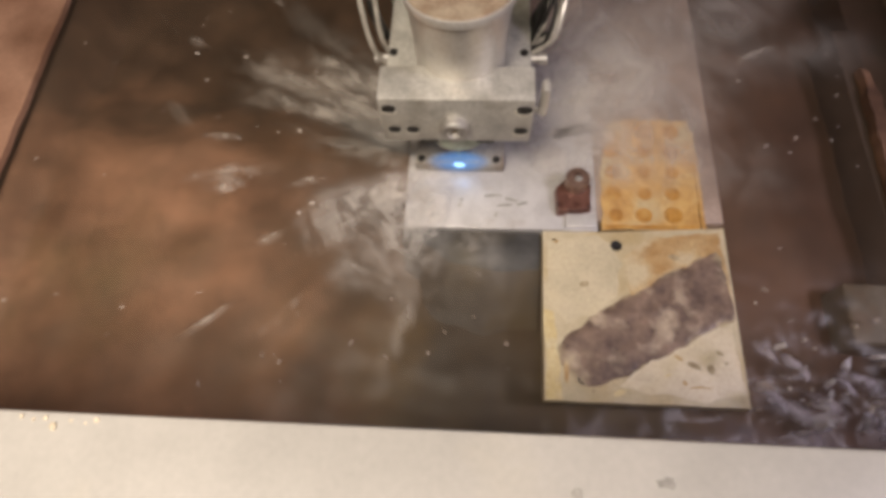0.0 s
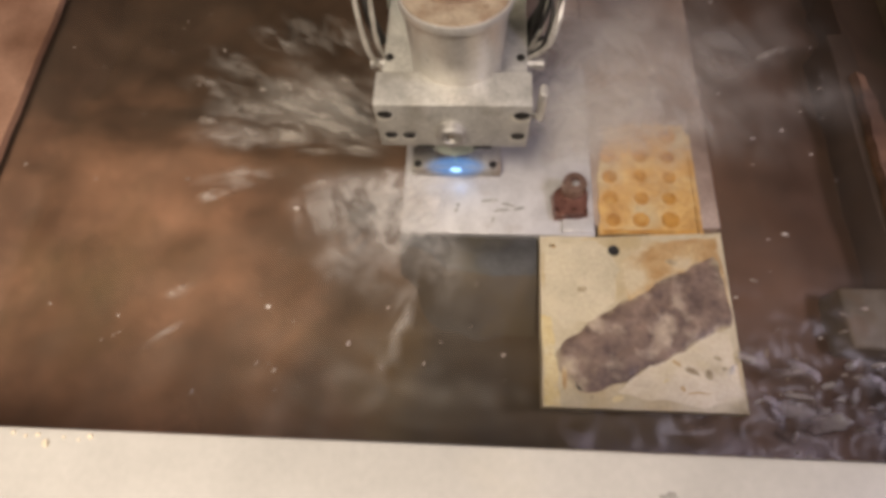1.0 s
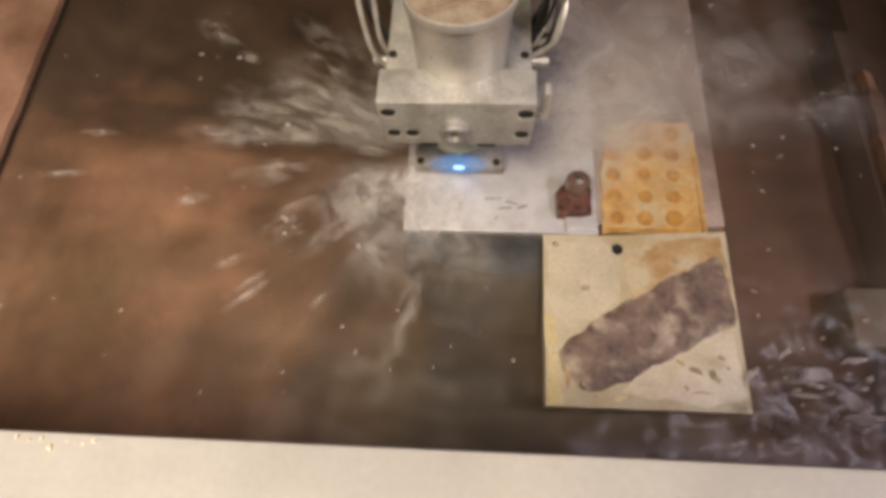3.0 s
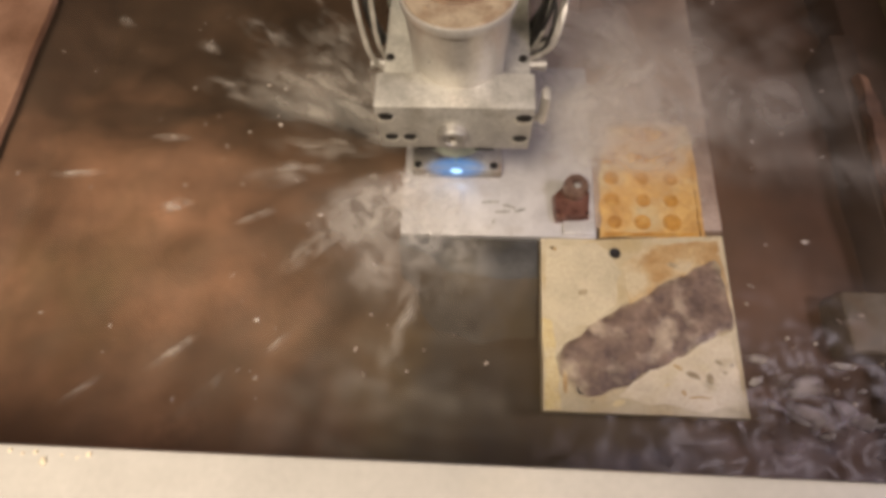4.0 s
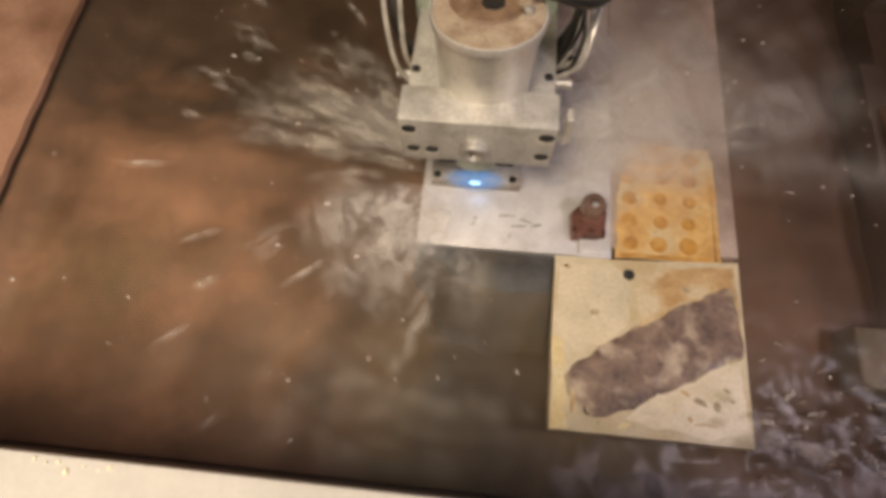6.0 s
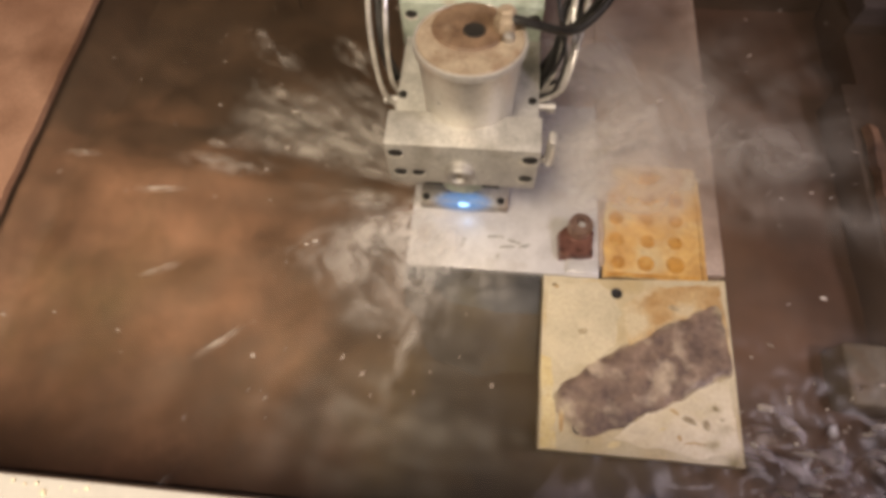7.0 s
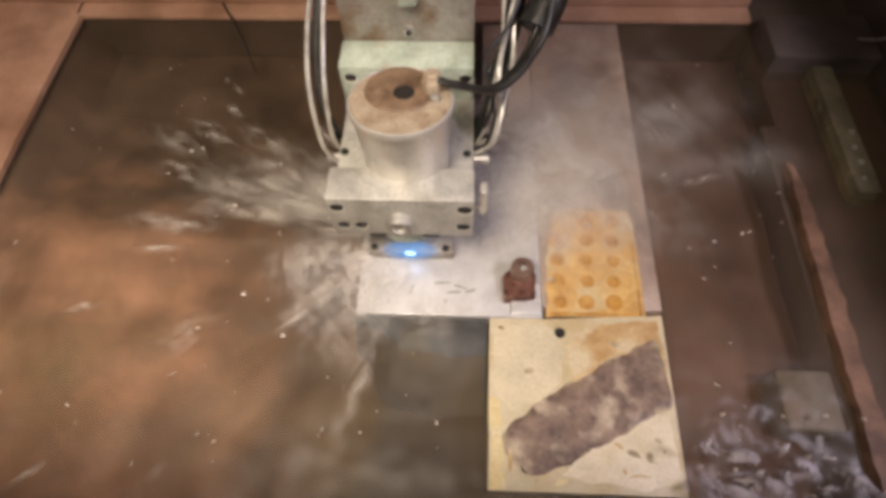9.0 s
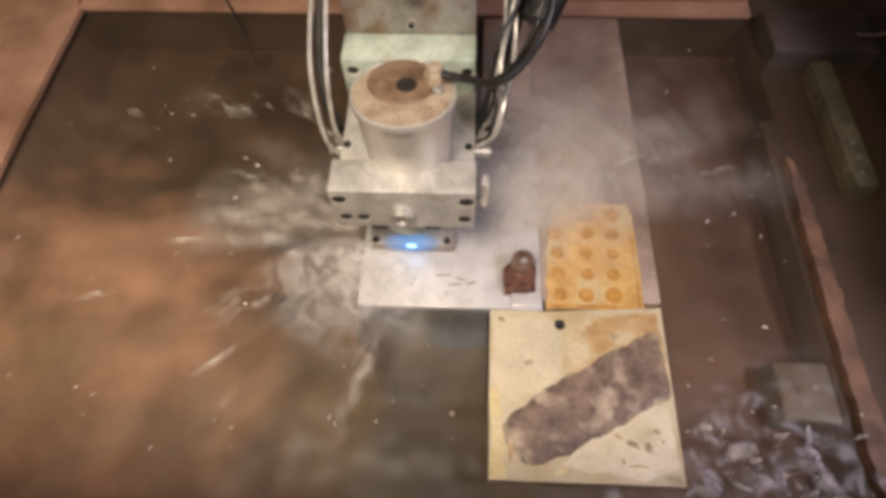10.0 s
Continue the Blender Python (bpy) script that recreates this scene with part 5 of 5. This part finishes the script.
    tagged(drop, "bright drop of water skipping over the tank", "water drop", "water drops", "")
    for k in range(26):
        ob = drop if k == 0 else copy_thing(drop, Matrix.Identity(4))
        left = k < 17
        size = rng.uniform(0.3, 0.95)
        ob.scale = (size * rng.uniform(1.0, 2.2), size, size * 0.7)
        bearing = rng.uniform(140, 250) if left else rng.uniform(-25, 50)
        DROPS.append((ob, bearing, rng.uniform(0.12, 0.36) if left else rng.uniform(0.2, 0.33), rng.uniform(0.7, 1.6), rng.uniform(0, 1)))
    # slopping water; the lilac reflections by the rim are put into its colour
    sheets = [streak_mesh("splash_sheet", 0.042, 0.034, SLOP, 40 + k) for k in range(4)]
    for k in range(22):
        ob = new("splash_sheet", sheets[k % 4])
        size = rng.uniform(0.6, 1.2)
        ob.scale = (size, size, size)
        tagged(ob, "torn sheet of slopping water by the rim, lilac reflections in its colour", "splash", "splashing sheets", "stuff")
        x = 0.065 + 0.0205 * (k % 11) + rng.uniform(-0.006, 0.006)
        SLOPS.append((ob, x, -0.188 + 0.020 * (k // 11) * (x > 0.18) + rng.uniform(-0.006, 0.006), rng.uniform(0, 6.3), rng.uniform(0.4, 0.8)))
    # the fountain in the corner: long bright blobs thrown up and falling back
    blobs = []
    for k in range(6):
        bm = bmesh.new()
        bmesh.ops.create_icosphere(bm, subdivisions=3, radius=1.0)
        for v in bm.verts:
            n = noise.noise(v.co * 1.4 + Vector((0, k * 3.3, 0)))
            v.co = Vector((v.co.x * 0.0034, v.co.y * 0.0024, v.co.z * 0.0078)) * (1 + 0.95 * n)
        data = bpy.data.meshes.new("splash_blob")
        bm.to_mesh(data)
        bm.free()
        data.materials.append(FOAM)
        data.polygons.foreach_set("use_smooth", [True] * len(data.polygons))
        blobs.append(data)
    curtains = [streak_mesh("splash_curtain", 0.042, 0.022, SPLASH, 60 + k) for k in range(4)]
    for k in range(14):
        ob = new("splash_curtain", curtains[k % 4])
        tagged(ob, "torn lilac-white curtain of water thrown up by the rim", "splash", "thrown water curtains", "stuff")
        a, out = rng.uniform(0, 6.3), rng.uniform(0.004, 0.03)
        FOUNTAIN.append((ob, 0.240 + rng.gauss(0, 0.030), -0.166 + abs(rng.gauss(0, 0.012)), out * math.cos(a), 0.6 * out * math.sin(a), rng.uniform(0.02, 0.05), rng.uniform(0.35, 0.6), rng.random()))
    for k in range(30):
        ob = new("splash_blob", blobs[k % 6])
        size = rng.uniform(0.4, 1.0) ** 2 * 1.15
        ob.scale = (size * rng.uniform(0.5, 1.0), size * rng.uniform(0.5, 1.0), size * 1.25)
        tagged(ob, "bright lilac-white blob of water thrown up by the rim", "splash", "thrown water blobs", "stuff")
        a, out = rng.uniform(0, 6.3), rng.uniform(0.004, 0.04)
        FOUNTAIN.append((ob, 0.238 + rng.gauss(0, 0.034), -0.172 + abs(rng.gauss(0, 0.026)), out * math.cos(a), 0.6 * out * math.sin(a), rng.uniform(0.014, 0.05), rng.uniform(0.3, 0.55), rng.random()))
    for k in range(30):
        ob = copy_thing(drop, Matrix.Identity(4))
        size = rng.uniform(0.4, 1.25)
        ob.scale = (size, size * rng.uniform(0.7, 1.0), size * rng.uniform(1.0, 1.8))
        a, out = rng.uniform(0, 6.3), rng.uniform(0.01, 0.05)
        FOUNTAIN.append((ob, 0.185 + 0.105 * rng.random(), -0.180 + 0.085 * rng.random() ** 1.4, out * math.cos(a), out * math.sin(a), rng.uniform(0.01, 0.05), rng.uniform(0.3, 0.6), rng.random()))


def motions():
    # water leaves the nozzle, runs out over the tank, sinks and is drawn back below the floor
    for ob, bearing, reach, period, phase in STREAMS:
        rows, a = [], radians(bearing)
        for k in range(0, 101):
            t = k / 10
            s = (t / period + phase) % 1.0
            if s < 0.85:
                u = s / 0.85
                d, z = 0.05 + reach * u**0.8, 0.0065 + 0.010 * math.sin(math.pi * u)
            else:
                u = (s - 0.85) / 0.15
                d, z = 0.05 + reach * (1 - u), -0.11
            rows.append((t, pose(CX + d * math.cos(a), 0.02 + d * math.sin(a), z, 0, 0, bearing)))
        walk(ob, rows)
    # the fans swing and pulse
    for ob, bearing, period, phase in FANS:
        rows = []
        for k in range(0, 101):
            t = k / 10
            w = 2 * math.pi * t / period + phase
            swing, d = 9 * math.sin(w) + 5 * math.sin(1.73 * w + 1), 0.010 * math.sin(w * 0.81) + 0.004 * math.sin(2.1 * w)
            a = radians(bearing + swing)
            rows.append((t, pose(CX + d * math.cos(a), 0.02 + d * math.sin(a), 0.001 * math.sin(w), 0, 0, bearing + swing)))
        walk(ob, rows)
    for ob, period, phase in FLECKS:
        walk(ob, [(k / 10, pose(0.010 * math.sin(2 * math.pi * k / 10 / period + phase), 0.007 * math.sin(2 * math.pi * k / 8.3 / period), 0.0015 * math.sin(k * 1.9 + phase), 0, 0, 1.5 * math.sin(k * 0.7 + phase))) for k in range(0, 101)])
    for ob, bearing, reach, period, phase in DROPS:
        rows, a = [], radians(bearing)
        for k in range(0, 101):
            t = k / 10
            s = (t / period + phase) % 1.0
            if s < 0.85:
                u = s / 0.85
                d, z = 0.10 + (reach - 0.10) * u, 0.001 + 0.028 * abs(math.sin(math.pi * 2 * u)) * (1 - 0.5 * u)
            else:
                d, z = 0.10 + (reach - 0.10) * (1 - (s - 0.85) / 0.15), -0.11
            rows.append((t, pose(max(LEFT + 0.008, CX + d * math.cos(a)), max(FRONT + 0.008, 0.02 + d * math.sin(a)), z)))
        walk(ob, rows)
    for ob, x, y, dx, dy, height, period, phase in FOUNTAIN:
        # up through the air in an arc, then down under the surface and back to the spring
        rows = []
        for k in range(0, 151):
            t = k / 15
            s = (t / period + phase) % 1.0
            u = s / 0.8 if s < 0.8 else 1 - (s - 0.8) / 0.2
            z = -0.004 + 4 * height * u * (1 - u) if s < 0.8 else -0.025
            rows.append((t, pose(min(0.292, x + dx * u), max(FRONT + 0.010, y + dy * u), z, 70 * (u - 0.5), (60 if "curtain" in ob.name else 0) + 50 * (u - 0.5) * math.cos(phase * 6.3), 140 * phase)))
        walk(ob, rows)
    # the ripples drift to and fro
    for ob in SHEETS:
        walk(ob, [(k / 10, pose(0.004 * math.sin(k * 1.13), 0.004 * math.sin(k * 0.87 + 1.0), 0, 0.12 * math.sin(k * 1.31), 0.12 * math.sin(k * 0.97 + 2.0), 0)) for k in range(0, 101)])
    for ob, x, y, phase, period in SLOPS:
        rows = []
        for k in range(0, 101):
            t = k / 10
            w = 2 * math.pi * t / period + phase
            rows.append((t, pose(x + 0.009 * math.cos(w * 0.63), max(FRONT + 0.008, y + 0.006 * math.sin(w * 0.77)), 0.002 + 0.007 * math.sin(w), 20 * math.sin(w * 0.5), 20 * math.cos(w * 0.6), 30 * math.sin(w * 0.4))))
        walk(ob, rows)


water_film()
flung_water()
motions()
